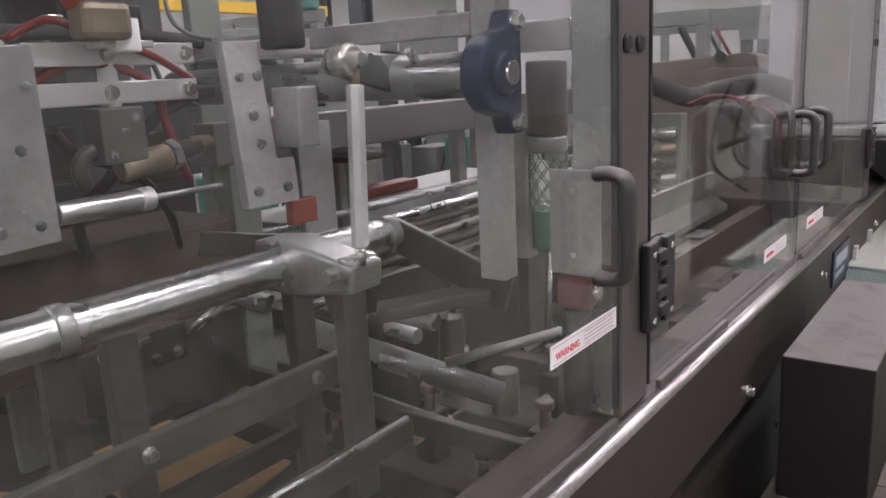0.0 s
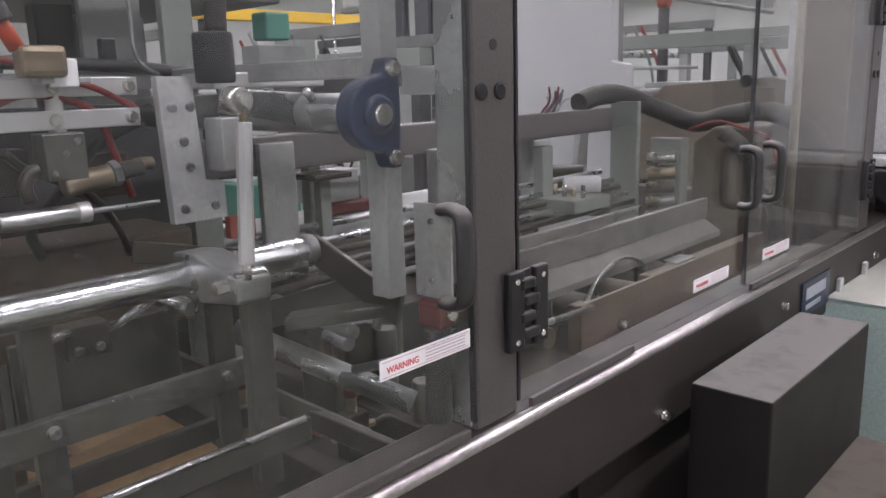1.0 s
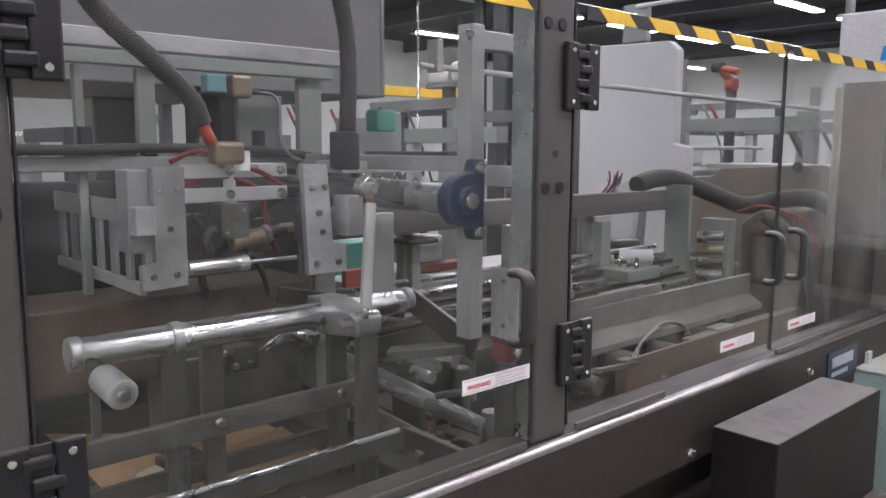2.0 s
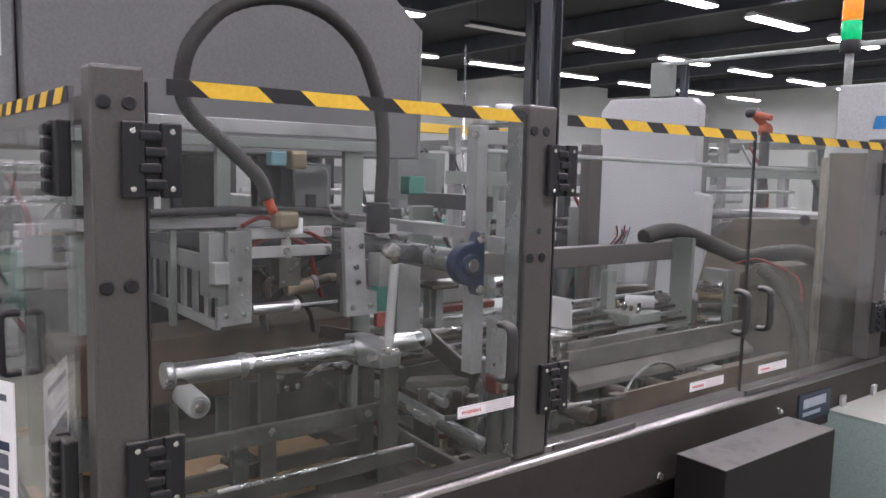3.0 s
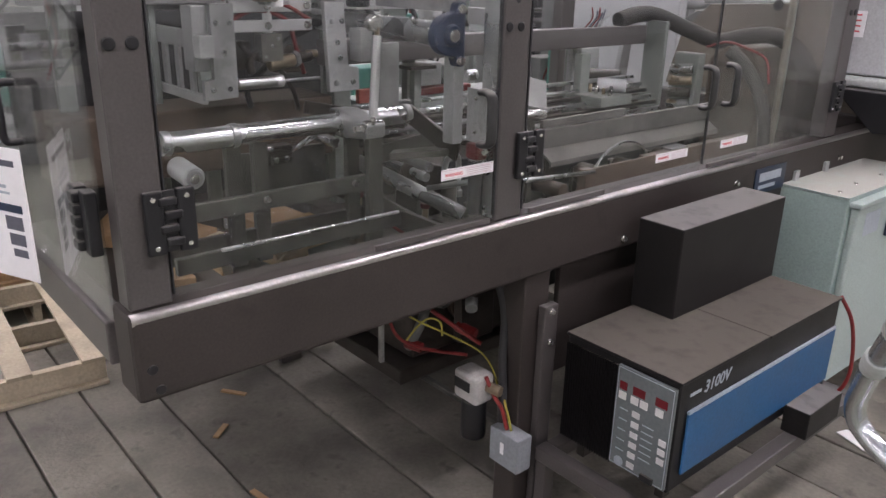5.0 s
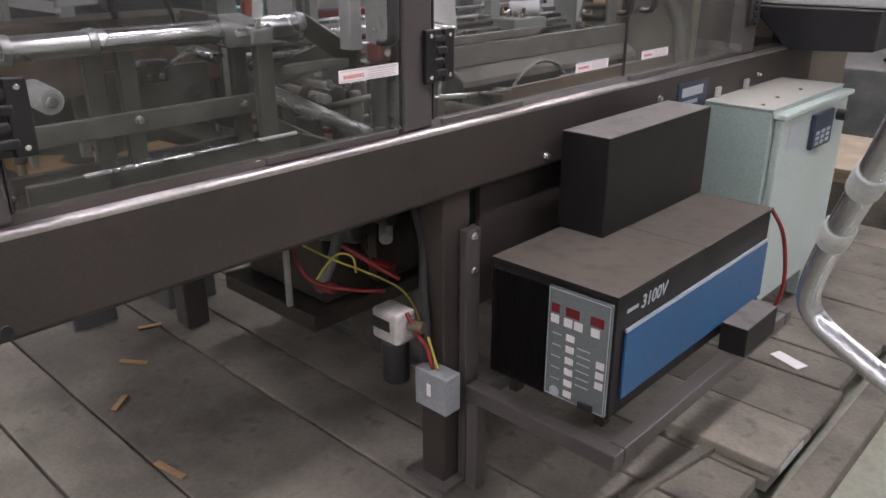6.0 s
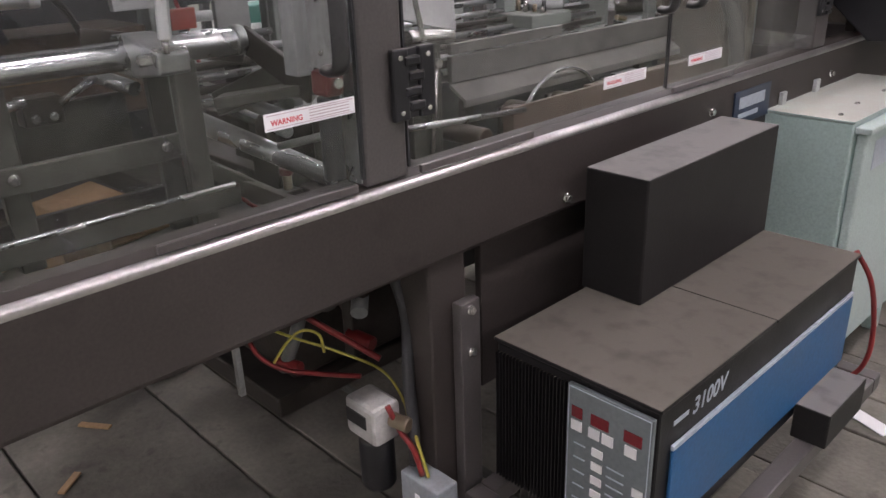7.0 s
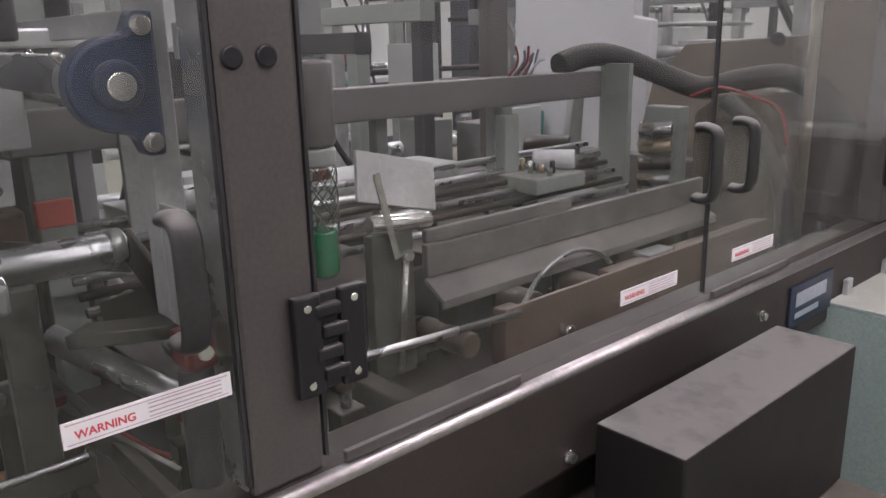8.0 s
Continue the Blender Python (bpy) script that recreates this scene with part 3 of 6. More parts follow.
part("side_panel", bx((X1 - 0.003, Y0 + 0.055, 0.462), (X1 + 0.004, Y1 - 0.008, 0.658), 0.003), MELTBLUE, mel, "blue painted side panel")
part("silver_strip", bx((X1 - 0.003, Y0 + 0.055, 0.660), (X1 + 0.0045, Y1 - 0.008, 0.670), 0.001), SILVER, mel)
for i in range(22):
    part("fin", bx((X0 + 0.004 + 0.0092 * i, Y0 - 0.004, Z0 + 0.004), (X0 + 0.0065 + 0.0092 * i, Y0 + 0.008, Z1 - 0.02), 0.0006), MELTBLACK, mel)
cp = part("keypad", bx((-0.110, Y0 - 0.006, Z0 + 0.012), (X1 - 0.008, Y0 + 0.005, Z1 - 0.012), 0.002), CONTROL, mel, "grey keypad panel with white keys and red displays")
yf = Y0 - 0.006
rim = bx((-0.107, yf - 0.001, Z1 - 0.018), (X1 - 0.011, yf + 0.001, Z1 - 0.016), 0)
bx((-0.107, yf - 0.001, Z0 + 0.016), (X1 - 0.011, yf + 0.001, Z0 + 0.018), 0, rim)
bx((-0.107, yf - 0.001, Z0 + 0.016), (-0.105, yf + 0.001, Z1 - 0.016), 0, rim)
bx((X1 - 0.013, yf - 0.001, Z0 + 0.016), (X1 - 0.011, yf + 0.001, Z1 - 0.016), 0, rim)
part("border", rim, SILVER, cp)
for a, b in ((-0.098, -0.072), (-0.052, -0.010), (0.024, 0.064)):
    part("display", bx((a, yf - 0.002, 0.682), (b, yf, 0.708), 0.001), DISPLAY, cp, "dark red number display")
for a, z in ((-0.098, 0.652), (-0.056, 0.652), (-0.024, 0.652), (0.028, 0.652)):
    part("key", bx((a, yf - 0.003, z), (a + 0.026, yf, z + 0.024), 0.002), KEY, cp)
for i in range(6):
    part("key", bx((-0.046, yf - 0.003, 0.612 - 0.034 * i), (-0.020, yf, 0.631 - 0.034 * i), 0.002), KEY, cp)
    part("print_line", bx((-0.090, yf - 0.0015, 0.620 - 0.034 * i), (-0.062, yf, 0.623 - 0.034 * i), 0), SILVER, cp)
    part("print_line", bx((-0.010, yf - 0.0015, 0.600 - 0.022 * i), (0.030, yf, 0.603 - 0.022 * i), 0), SILVER, cp)
for i in range(3):
    part("key", bx((0.050, yf - 0.003, 0.566 - 0.030 * i), (0.074, yf, 0.586 - 0.030 * i), 0.002), KEY, cp)
part("badge", cy((-0.075, yf - 0.0015, 0.445), (-0.075, yf, 0.445), 0.016, 20), SILVER, cp)
part("switch", bx((0.005, yf - 0.010, 0.428), (0.05, yf, 0.450), 0.003), BLACK, cp)
part("lettering", prism([(1.265, 0.712), (1.32, 0.712), (1.32, 0.722), (1.265, 0.722)], X1 - 0.004, X1 - 0.0028, "x", 0), SILVER, mel)
m = Matrix.Translation((X1 - 0.0035, 1.335, 0.7015)) @ Matrix(((0, 0, 1, 0), (1, 0.15, 0, 0), (0, 1, 0, 0), (0, 0, 0, 1)))
text("3100V", 0.052, m, SILVER, "lettering", mel)

cov = thing("black_cover_box", (-0.25, 1.84, 0.778), "tall black sheet metal cover with a dusty grey top", "cover box")
part("body", bx((-0.324, 1.531, 0.778), (-0.160, 2.162, 1.079), 0.004), BOXBLACK, cov)
part("screw", cy((-0.334, 1.6, 0.90), (-0.345, 1.6, 0.90), 0.006, 10), BOLT, cov)

st = thing("melter_stand", (-0.1, 1.75, 0.0), "welded brown steel stand below the glue unit", "stand")
for a, b in (((-0.36, 1.15, 0.315), (0.155, 1.20, 0.365)), ((-0.36, 2.29, 0.315), (0.155, 2.34, 0.365)), ((0.105, 1.202, 0.315), (0.155, 2.288, 0.365)), ((-0.36, 1.202, 0.315), (-0.31, 2.288, 0.365))):
    part("bar", bx(a, b, 0.004), PAINT, st)
for a in ((-0.335, 1.175), (-0.335, 2.315)):
    part("leg", bx((a[0] - 0.022, a[1] - 0.022, 0.0), (a[0] + 0.022, a[1] + 0.022, 0.314), 0.003), PAINT, st)
part("upright", bx((-0.40, 1.165, 0.0), (-0.372, 1.225, 0.845), 0.003), PAINT, st)
for z in (0.825, 0.72):
    bolt(st, (-0.372, 1.195, z), "x", 0.009, 0.010)
part("mount", bx((-0.25, 1.22, 0.366), (-0.22, 1.26, 0.409), 0.003), DARKST, st)
part("mount", bx((0.03, 1.24, 0.366), (0.06, 1.28, 0.409), 0.003), DARKST, st)
part("mount", bx((0.03, 2.15, 0.366), (0.06, 2.2, 0.409), 0.003), DARKST, st)

sb = thing("small_control_box", (0.16, 2.02, 0.366), "small black box beside the glue unit", "box")
part("body", bx((0.092, 1.872, 0.366), (0.180, 2.11, 0.465), 0.004), BOXBLACK, sb)

cab = thing("control_cabinet", (-0.27, 3.05, 0.0), "pale green control cabinet with a display, dusty top", "cabinet")
CX0, CX1, CY0, CY1 = -0.44, -0.115, 2.60, 3.38
part("body", bx((CX0, CY0, 0.18), (CX1, CY1, 1.0), 0.006), GREENCAB, cab)
part("top", bx((CX0 - 0.006, CY0 - 0.004, 1.001), (CX1 + 0.002, CY1 + 0.004, 1.008), 0.002), GREENCAB, cab)
dr = part("door", bx((CX1 + 0.003, CY0 + 0.02, 0.2), (CX1 + 0.035, CY1 - 0.02, 0.965), 0.008), CABDOOR, cab, "pale door of the cabinet")
part("drip_rail", bx((CX1 + 0.003, CY0, 0.972), (CX1 + 0.05, CY1, 0.992), 0.004), CABDOOR, cab)
part("display", bx((CX1 + 0.036, 2.92, 0.80), (CX1 + 0.055, 3.14, 0.945), 0.004), DEEPBLUE, dr, "dark blue operator display")
for i in range(3):
    for j in range(3):
        part("key", bx((CX1 + 0.055, 2.945 + 0.06 * i, 0.815 + 0.022 * j), (CX1 + 0.058, 2.985 + 0.06 * i, 0.829 + 0.022 * j), 0.001), SILVER, dr)
part("notice", bx((CX1 + 0.0355, 2.70, 0.84), (CX1 + 0.037, 2.84, 0.935), 0), SILVER, dr)
part("selector", cy((CX1 + 0.036, 3.24, 0.9), (CX1 + 0.075, 3.24, 0.9), 0.025, 16, 0.003), BLACK, dr)
for a, b in ((-0.40, 2.70), (-0.40, 3.0), (-0.2, 2.85), (-0.2, 3.1), (-0.18, 2.66)):
    bolt(cab, (a, b, 1.008), "z", 0.007, 0.005)
part("leg", bx((CX0 + 0.02, CY0 + 0.02, 0.0), (CX0 + 0.07, CY0 + 0.07, 0.179), 0.003), GREENCAB, cab)
part("leg", bx((CX1 - 0.07, CY0 + 0.02, 0.0), (CX1 - 0.02, CY0 + 0.07, 0.179), 0.003), GREENCAB, cab)
part("leg", bx((CX1 - 0.07, CY1 - 0.07, 0.0), (CX1 - 0.02, CY1 - 0.02, 0.179), 0.003), GREENCAB, cab)
for yb in (2.68, 2.95):
    part("lug", bx((-0.389, yb, 1.0), (-0.375, yb + 0.035, 1.05), 0.003), FARPALE, cab)

npl = thing("name_plate", (-0.389, 2.47, 1.0), "dark blue maker's plate with pale lettering bars", "plate")
part("plate", bx((-0.389, 2.36, 0.995), (-0.384, 2.60, 1.10), 0.001), DEEPBLUE, npl)
part("lettering", bx((-0.384, 2.39, 1.045), (-0.383, 2.56, 1.08), 0), SILVER, npl)
part("lettering", bx((-0.384, 2.39, 1.015), (-0.383, 2.52, 1.03), 0), SILVER, npl)

jb = thing("junction_box", (-0.4, 1.07, 0.31), "grey plastic junction box on the machine leg", "junction box")
part("label", bx((-0.415, 1.0425, 0.355), (-0.400, 1.0445, 0.395), 0), WHITE, jb)
part("body", bx((-0.465, 1.045, 0.310), (-0.340, 1.109, 0.432), 0.004), JBGREY, jb)
rg = thing("air_regulator", (-0.55, 1.05, 0.34), "white and black compressed air regulator on the machine leg", "regulator")
part("pipe", cy((-0.49, 1.05, 0.56), (-0.44, 1.06, 0.56), 0.018, 12, 0.003), BRASS, rg)
part("head", bx((-0.60, 1.0, 0.50), (-0.49, 1.08, 0.60), 0.012), OFFWHITE, rg)
part("gauge", bx((-0.59, 0.996, 0.54), (-0.52, 1.0, 0.575), 0.002), BLACK, rg)
part("bowl", cy((-0.54, 1.04, 0.36), (-0.54, 1.04, 0.499), 0.042, 20, 0.008), BLACK, rg)

bp = thing("bent_tube_rail", (0.62, 0.9, 0.0), "shiny galvanised bent tube rail with clamp sleeves", "tube rail")
part("tube", sweep([(0.745, 0.72, 1.43), (0.69, 0.82, 1.30), (0.626, 0.937, 1.157), (0.580, 1.03, 1.045), (0.562, 1.075, 0.985), (0.568, 1.09, 0.945), (0.60, 1.085, 0.918), (0.68, 1.05, 0.895), (0.86, 0.97, 0.855), (1.1, 0.87, 0.80)], 0.0215, 16, 8), GALV, bp)

# ---- mechanism behind the guards ----
XS, ZS = -0.845, 1.385
sh = thing("drive_shaft", (XS, 0.6, 1.10), "polished chrome shaft with collars and a clamp lever", "shaft")
part("shaft", cy((XS, 0.22, ZS), (XS, 1.0, ZS), 0.028, 28, 0.003), CHROME, sh, "polished chrome round shaft")
for yb in (0.41, 0.225, 0.985):
    part("collar", cy((XS, yb - 0.011, ZS), (XS, yb + 0.011, ZS), 0.032, 28, 0.003), STEEL, sh)
lev = part("lever", prism([(XS - 0.045, ZS - 0.036), (XS + 0.02, ZS - 0.042), (XS + 0.15, ZS - 0.024), (XS + 0.155, ZS + 0.015), (XS + 0.02, ZS + 0.042), (XS - 0.045, ZS + 0.036)], 0.735, 0.80, "y", 0.006), STEEL, sh, "steel clamp lever")
cyl = part("rod_end", cy((-0.715, 0.74, ZS + 0.005), (-0.715, 0.80, ZS + 0.005), 0.02, 18, 0.003), BOLT, sh)
part("stud", cy((-0.715, 0.71, ZS + 0.005), (-0.715, 0.74, ZS + 0.005), 0.011, 6, 0.001, smooth=False), BOLT, cyl)

rod = thing("connecting_rod", (-0.718, 0.775, 1.39), "bright steel connecting rod with ball joints", "rod")
part("rod", cy((-0.690, 0.755, 1.425), (-0.695, 0.773, 1.64), 0.0125, 8, 0.002, smooth=False), ALU, rod)
part("neck", cy((-0.689, 0.753, 1.40), (-0.690, 0.755, 1.43), 0.007, 12), BOLT, rod)
part("neck", cy((-0.695, 0.773, 1.635), (-0.696, 0.775, 1.66), 0.007, 12), BRASS, rod)
part("ball_joint", cy((-0.722, 0.770, 1.672), (-0.690, 0.770, 1.672), 0.022, 20, 0.005), BOLT, rod)
part("bolt", cy((-0.690, 0.770, 1.672), (-0.676, 0.770, 1.672), 0.011, 6, 0.001, smooth=False), BOLT, rod)

ro = thing("rocker_shaft", (-0.9, 0.92, 1.6), "thick grey steel rocker shaft in a flange bearing", "shaft")
part("shaft", cy((-1.32, 0.935, 1.645), (-0.60, 0.935, 1.645), 0.033, 26, 0.003), STEEL, ro)
part("arm", prism([(0.77, 1.66), (0.785, 1.69), (0.93, 1.68), (0.93, 1.62), (0.785, 1.655)], -0.758, -0.746, "x", 0.003), STEEL, ro)
for xx in (-0.70, -0.82):
    part("set_screw", cy((xx, 0.91, 1.668), (xx, 0.895, 1.685), 0.007, 10), BOLT, ro)
be = thing("flange_bearing", (-0.58, 0.93, 1.55), "dark blue cast flange bearing with bolts", "bearing")
o = [(0.97, 1.56), (0.97, 1.73), (0.945, 1.73), (0.935, 1.705)]
for k in range(13):
    a = radians(105 + 12.5 * k)
    o.append((0.918 + 0.055 * math.cos(a), 1.645 + 0.055 * math.sin(a)))
o += [(0.935, 1.585), (0.945, 1.56)]
part("flange", prism(o, -0.592, -0.556, "x", 0.006), BLUE, be)
part("hub", cy((-0.56, 0.918, 1.645), (-0.545, 0.918, 1.645), 0.030, 24, 0.006), BLUE, be)
part("insert", cy((-0.546, 0.918, 1.645), (-0.538, 0.918, 1.645), 0.017, 18, 0.002), BOLT, be)
for z in (1.577, 1.713):
    bolt(be, (-0.556, 0.952, z), "x", 0.010, 0.012)
up = thing("bearing_upright", (-0.6, 0.955, 1.15), "grey steel upright bar that carries the bearing", "upright")
part("bar", bx((-0.637, 0.962, 1.337), (-0.592, 1.000, 2.01), 0.003), PALEBAR, up)
part("tie", bx((-0.635, 1.004, 1.96), (-0.60, 1.2, 2.0), 0.003), PALEBAR, up)
bolt(up, (-0.593, 0.955, 1.985), "x", 0.009, 0.008)

# swinging gripper head
gh = thing("gripper_head", (-1.0, 0.65, 1.45), "gripper head of grey plates, bars and an air cylinder", "gripper head")
lean = prism([(0.782, 1.714), (0.850, 1.714), (0.846, 1.53), (0.882, 1.525), (0.878, 1.458), (0.772, 1.458)], -0.99, -0.97, "x", 0.002)
for v in lean.verts:
    v.co.x += (1.714 - v.co.z) * 0.145
part("plate", lean, PLATE, gh, "flat grey plated side plate")
part("plate", prism([(0.445, 1.71), (0.515, 1.712), (0.515, 1.455), (0.415, 1.45), (0.415, 1.505), (0.445, 1.51)], -1.03, -1.01, "x", 0.002), PLATE, gh, "flat grey plated side plate")
part("plate", bx((-1.10, 0.40, 1.53), (-1.031, 0.445, 1.705), 0.003), PLATE, gh)
part("block", bx((-1.03, 0.40, 1.57), (-0.99, 0.443, 1.63), 0.003), PLATE, gh)
for z in (1.700, 1.646):
    part("cross_bar", bx((-1.06, 0.517, z - 0.016), (-1.042, 0.783, z + 0.016), 0.002), ALU, gh, "bright aluminium cross bar")
    bolt(gh, (-1.042, 0.635, z), "x", 0.009, 0.010)
    bolt(gh, (-1.042, 0.765, z), "x", 0.009, 0.014)
for yb, z in ((0.802, 1.66), (0.836, 1.66), (0.814, 1.60), (0.818, 1.555), (0.795, 1.483), (0.855, 1.483)):
    bolt(gh, (-0.968 + (1.714 - z) * 0.145, yb, z), "x", 0.007, 0.005, STEEL)
for yb, z in ((0.46, 1.66), (0.50, 1.66), (0.48, 1.58), (0.44, 1.48), (0.49, 1.48)):
    bolt(gh, (-1.01, yb, z), "x", 0.006, 0.004, STEEL)
part("cylinder", cy((-1.02, 0.517, 1.49), (-1.02, 0.655, 1.49), 0.0165, 22, 0.002), CHROME, gh, "polished air cylinder")
part("cylinder_head", cy((-1.02, 0.64, 1.49), (-1.02, 0.662, 1.49), 0.018, 22, 0.002), ALU, gh)
part("piston_rod", cy((-1.02, 0.66, 1.49), (-1.02, 0.79, 1.49), 0.005, 12), STEEL, gh)
vb = part("valve", bx((-1.085, 0.605, 1.545), (-1.03, 0.675, 1.625), 0.003), LOWST, gh, "dull grey air valve block")
for yv, zv in ((0.618, 1.558), (0.660, 1.610), (0.640, 1.590)):
    part("screw", cy((-1.03, yv, zv), (-1.027, yv, zv), 0.006, 10, 0.001), STEEL, vb)
part("stem", cy((-1.055, 0.64, 1.625), (-1.055, 0.64, 1.72), 0.014, 14, 0.002), ALU, gh)
part("elbow", sweep([(-1.05, 0.60, 1.565), (-1.05, 0.585, 1.56), (-1.05, 0.575, 1.54), (-1.05, 0.58, 1.515)], 0.012, 10, 5), DARKST, gh)
part("coupling", cy((-1.05, 0.635, 1.535), (-1.05, 0.72, 1.545), 0.021, 16, 0.006), BRASS, gh, "dull brass coupling")
part("nut", cy((-1.05, 0.72, 1.546), (-1.05, 0.735, 1.548), 0.024, 6, 0.002, smooth=False), STEEL, gh)
part("fitting", cy((-1.05, 0.736, 1.55), (-1.05, 0.78, 1.555), 0.016, 14, 0.004), DARKST, gh)
part("fitting", cy((-1.05, 0.76, 1.56), (-1.05, 0.80, 1.56), 0.012, 6, 0.001), BRASS, gh)
lad = thing("guide_ladder", (-1.1, 0.3, 1.45), "row of grey guide bars between two flat rails", "guide rack")
part("rail", bx((-1.95, 0.425, 1.585), (-1.05, 0.44, 1.635), 0.002), PLATE, lad)
part("rail", bx((-1.95, 0.425, 1.435), (-1.05, 0.44, 1.462), 0.002), PLATE, lad)
for i in range(9):
    part("guide_bar", bx((-1.90 + 0.095 * i, 0.427, 1.463), (-1.87 + 0.095 * i, 0.438, 1.584), 0.002), PLATE, lad)

# lower cross members
lo = thing("lower_linkage", (-0.85, 0.55, 1.0), "grey steel link bars and uprights below the shaft", "linkage")
part("link_bar", bx((-0.862, 0.22, 1.165), (-0.842, 0.86, 1.215), 0.003), LOWST, lo)
part("link_bar", bx((-0.742, 0.18, 1.075), (-0.722, 0.88, 1.12), 0.003), LOWST, lo)
part("link_bar", bx((-0.905, 0.20, 1.06), (-0.885, 0.86, 1.10), 0.003), DARKST, lo)
for yb in (0.40, 0.48, 0.79):
    part("upright", bx((-0.90, yb, 1.0), (-0.876, yb + 0.045, 1.36), 0.003), LOWST, lo)
part("upright", bx((-0.80, 0.80, 0.99), (-0.775, 0.85, 1.37), 0.003), LOWST, lo)
part("back_plate", bx((-1.02, 0.50, 1.15), (-1.0, 0.79, 1.29), 0.003), LOWST, lo)
part("clamp_block", bx((-0.99, 0.565, 1.26), (-0.94, 0.64, 1.315), 0.003), DARKST, lo)
for yb in (0.495, 0.79):
    bolt(lo, (-0.842, yb, 1.195), "x", 0.009, 0.016)
for yb in (0.585, 0.62):
    bolt(lo, (-0.94, yb, 1.275), "x", 0.007, 0.006, STEEL)
wr = single("plastic_roller", cy((-1.16, 0.374, 1.24), (-1.04, 0.374, 1.23), 0.034, 24, 0.005), FARPALE, "pale plastic roller on a steel stud", "roller")
cp2 = thing("cross_pipe", (-0.8, 1.03, 1.05), "round steel cross pipe in a clamp sleeve", "pipe")
part("pipe", cy((-1.0, 0.91, 1.215), (-0.71, 1.12, 1.068), 0.024, 22), STEEL, cp2)
part("sleeve", cy((-0.746, 1.19, 0.936), (-0.746, 1.19, 1.086), 0.027, 22, 0.004), LOWST, cp2)
single("lever_arm", bx((-0.155, -0.03, -0.045), (0.155, 0.03, 0.012), 0.003, turn=Matrix.Translation((-0.885, 1.036, 1.285)) @ Matrix.Rotation(radians(-19), 4, "Y")), LOWST, "sloping grey steel lever arm behind the shaft", "lever")
single("flat_bar", bx((-1.3, 0.92, 1.06), (-0.52, 0.94, 1.10), 0.003), DARKST, "dark steel flat bar across the machine", "bar")

# long back beam and its end plate
bb = thing("back_beam", (-1.25, 1.8, 1.10), "long brown-grey box beam on an end plate", "beam")
part("beam", bx((-1.30, 0.95, 1.492), (-1.236, 2.744, 1.577), 0.004), BEAM, bb)
part("end_plate", bx((-1.25, 2.75, 1.0), (-1.135, 2.775, 1.60), 0.003), PALE, bb)
part("stand", bx((-1.29, 0.98, 1.0), (-1.24, 1.05, 1.491), 0.003), PALE, bb)
for yb in (1.35, 1.85, 2.3):
    part("bracket", bx((-1.34, yb, 1.2), (-1.305, yb + 0.04, 1.57), 0.003), PLATE, bb)

# side channel with rods, clamp and tilted plate
ch = thing("side_channel", (-0.86, 2.1, 1.0), "long pale steel channel rail inside the machine", "channel")
part("web", bx((-0.87, 1.63, 1.19), (-0.85, 2.75, 1.262), 0.003), CHANNEL, ch)
part("upper_strip", bx((-0.868, 1.63, 1.266), (-0.852, 2.12, 1.296), 0.003), CHANNEL, ch)
part("flange", prism([(-0.86, 1.188), (-0.80, 1.15), (-0.80, 1.13), (-0.808, 1.13), (-0.808, 1.145), (-0.866, 1.18)], 1.63, 2.75, "y", 0.001), CHANNEL, ch)
for yb in (1.7, 2.6):
    part("stand", bx((-0.90, yb, 0.98), (-0.872, yb + 0.04, 1.19), 0.003), DARKST, ch)
for i, (xx, zz) in enumerate(((-1.26, 1.338), (-1.21, 1.308), (-1.18, 1.283), (-1.15, 1.26), (-1.12, 1.236), (-1.09, 1.212))):
    single("slide_rod", cy((xx, 1.0, zz), (xx, 2.70, zz), 0.010, 14), (STEEL, CHROME, DARKST, STEEL, DARKST, STEEL)[i], "long round slide rod along the machine", "rod", group="slide rods")
tp = thing("tilted_plate", (-0.9, 1.6, 1.3), "pale tilted guide plate on a clamp", "plate")
part("plate", bx((-0.01, -0.11, -0.055), (0.0, 0.11, 0.055), 0.002, turn=Matrix.Translation((-0.93, 1.62, 1.395)) @ Matrix.Rotation(radians(-14), 4, "X") @ Matrix.Rotation(radians(-18), 4, "Y")), GUIDE, tp)
part("clamp", cy((-0.88, 1.50, 1.325), (-0.88, 1.66, 1.312), 0.02, 18, 0.004), BOLT, tp)
part("link", bx((-0.862, 1.525, 1.25), (-0.856, 1.54, 1.44), 0.001, turn=Matrix.Translation((0, 1.55, 1.34)) @ Matrix.Rotation(radians(14), 4, "X") @ Matrix.Translation((0, -1.55, -1.34))), BOLT, tp)
part("joint", cy((-0.87, 1.575, 1.253), (-0.84, 1.575, 1.253), 0.013, 14, 0.002), BOLT, tp)
part("rod", cy((-0.855, 1.575, 1.25), (-0.855, 1.55, 1.0), 0.008, 12), BOLT, tp)
part("stand", bx((-0.90, 1.50, 0.98), (-0.872, 1.61, 1.30), 0.003), LOWST, tp)
cvr = thing("belt_cover", (-0.7, 2.3, 0.98), "brown sheet metal belt cover with dusty top", "cover")
part("body", bx((-0.775, 2.13, 1.0), (-0.727, 2.93, 1.118), 0.004), RUSTCOV, cvr)
part("end_cap", bx((-0.76, 1.735, 0.985), (-0.727, 1.79, 1.12), 0.004), RUSTCOV, cvr)
part("clip", bx((-0.79, 2.30, 1.118), (-0.735, 2.42, 1.126), 0.002), STEEL, cvr)
part("skirt", bx((-0.726, 1.73, 0.975), (-0.715, 2.93, 1.125), 0.003), RUSTCOV, cvr)
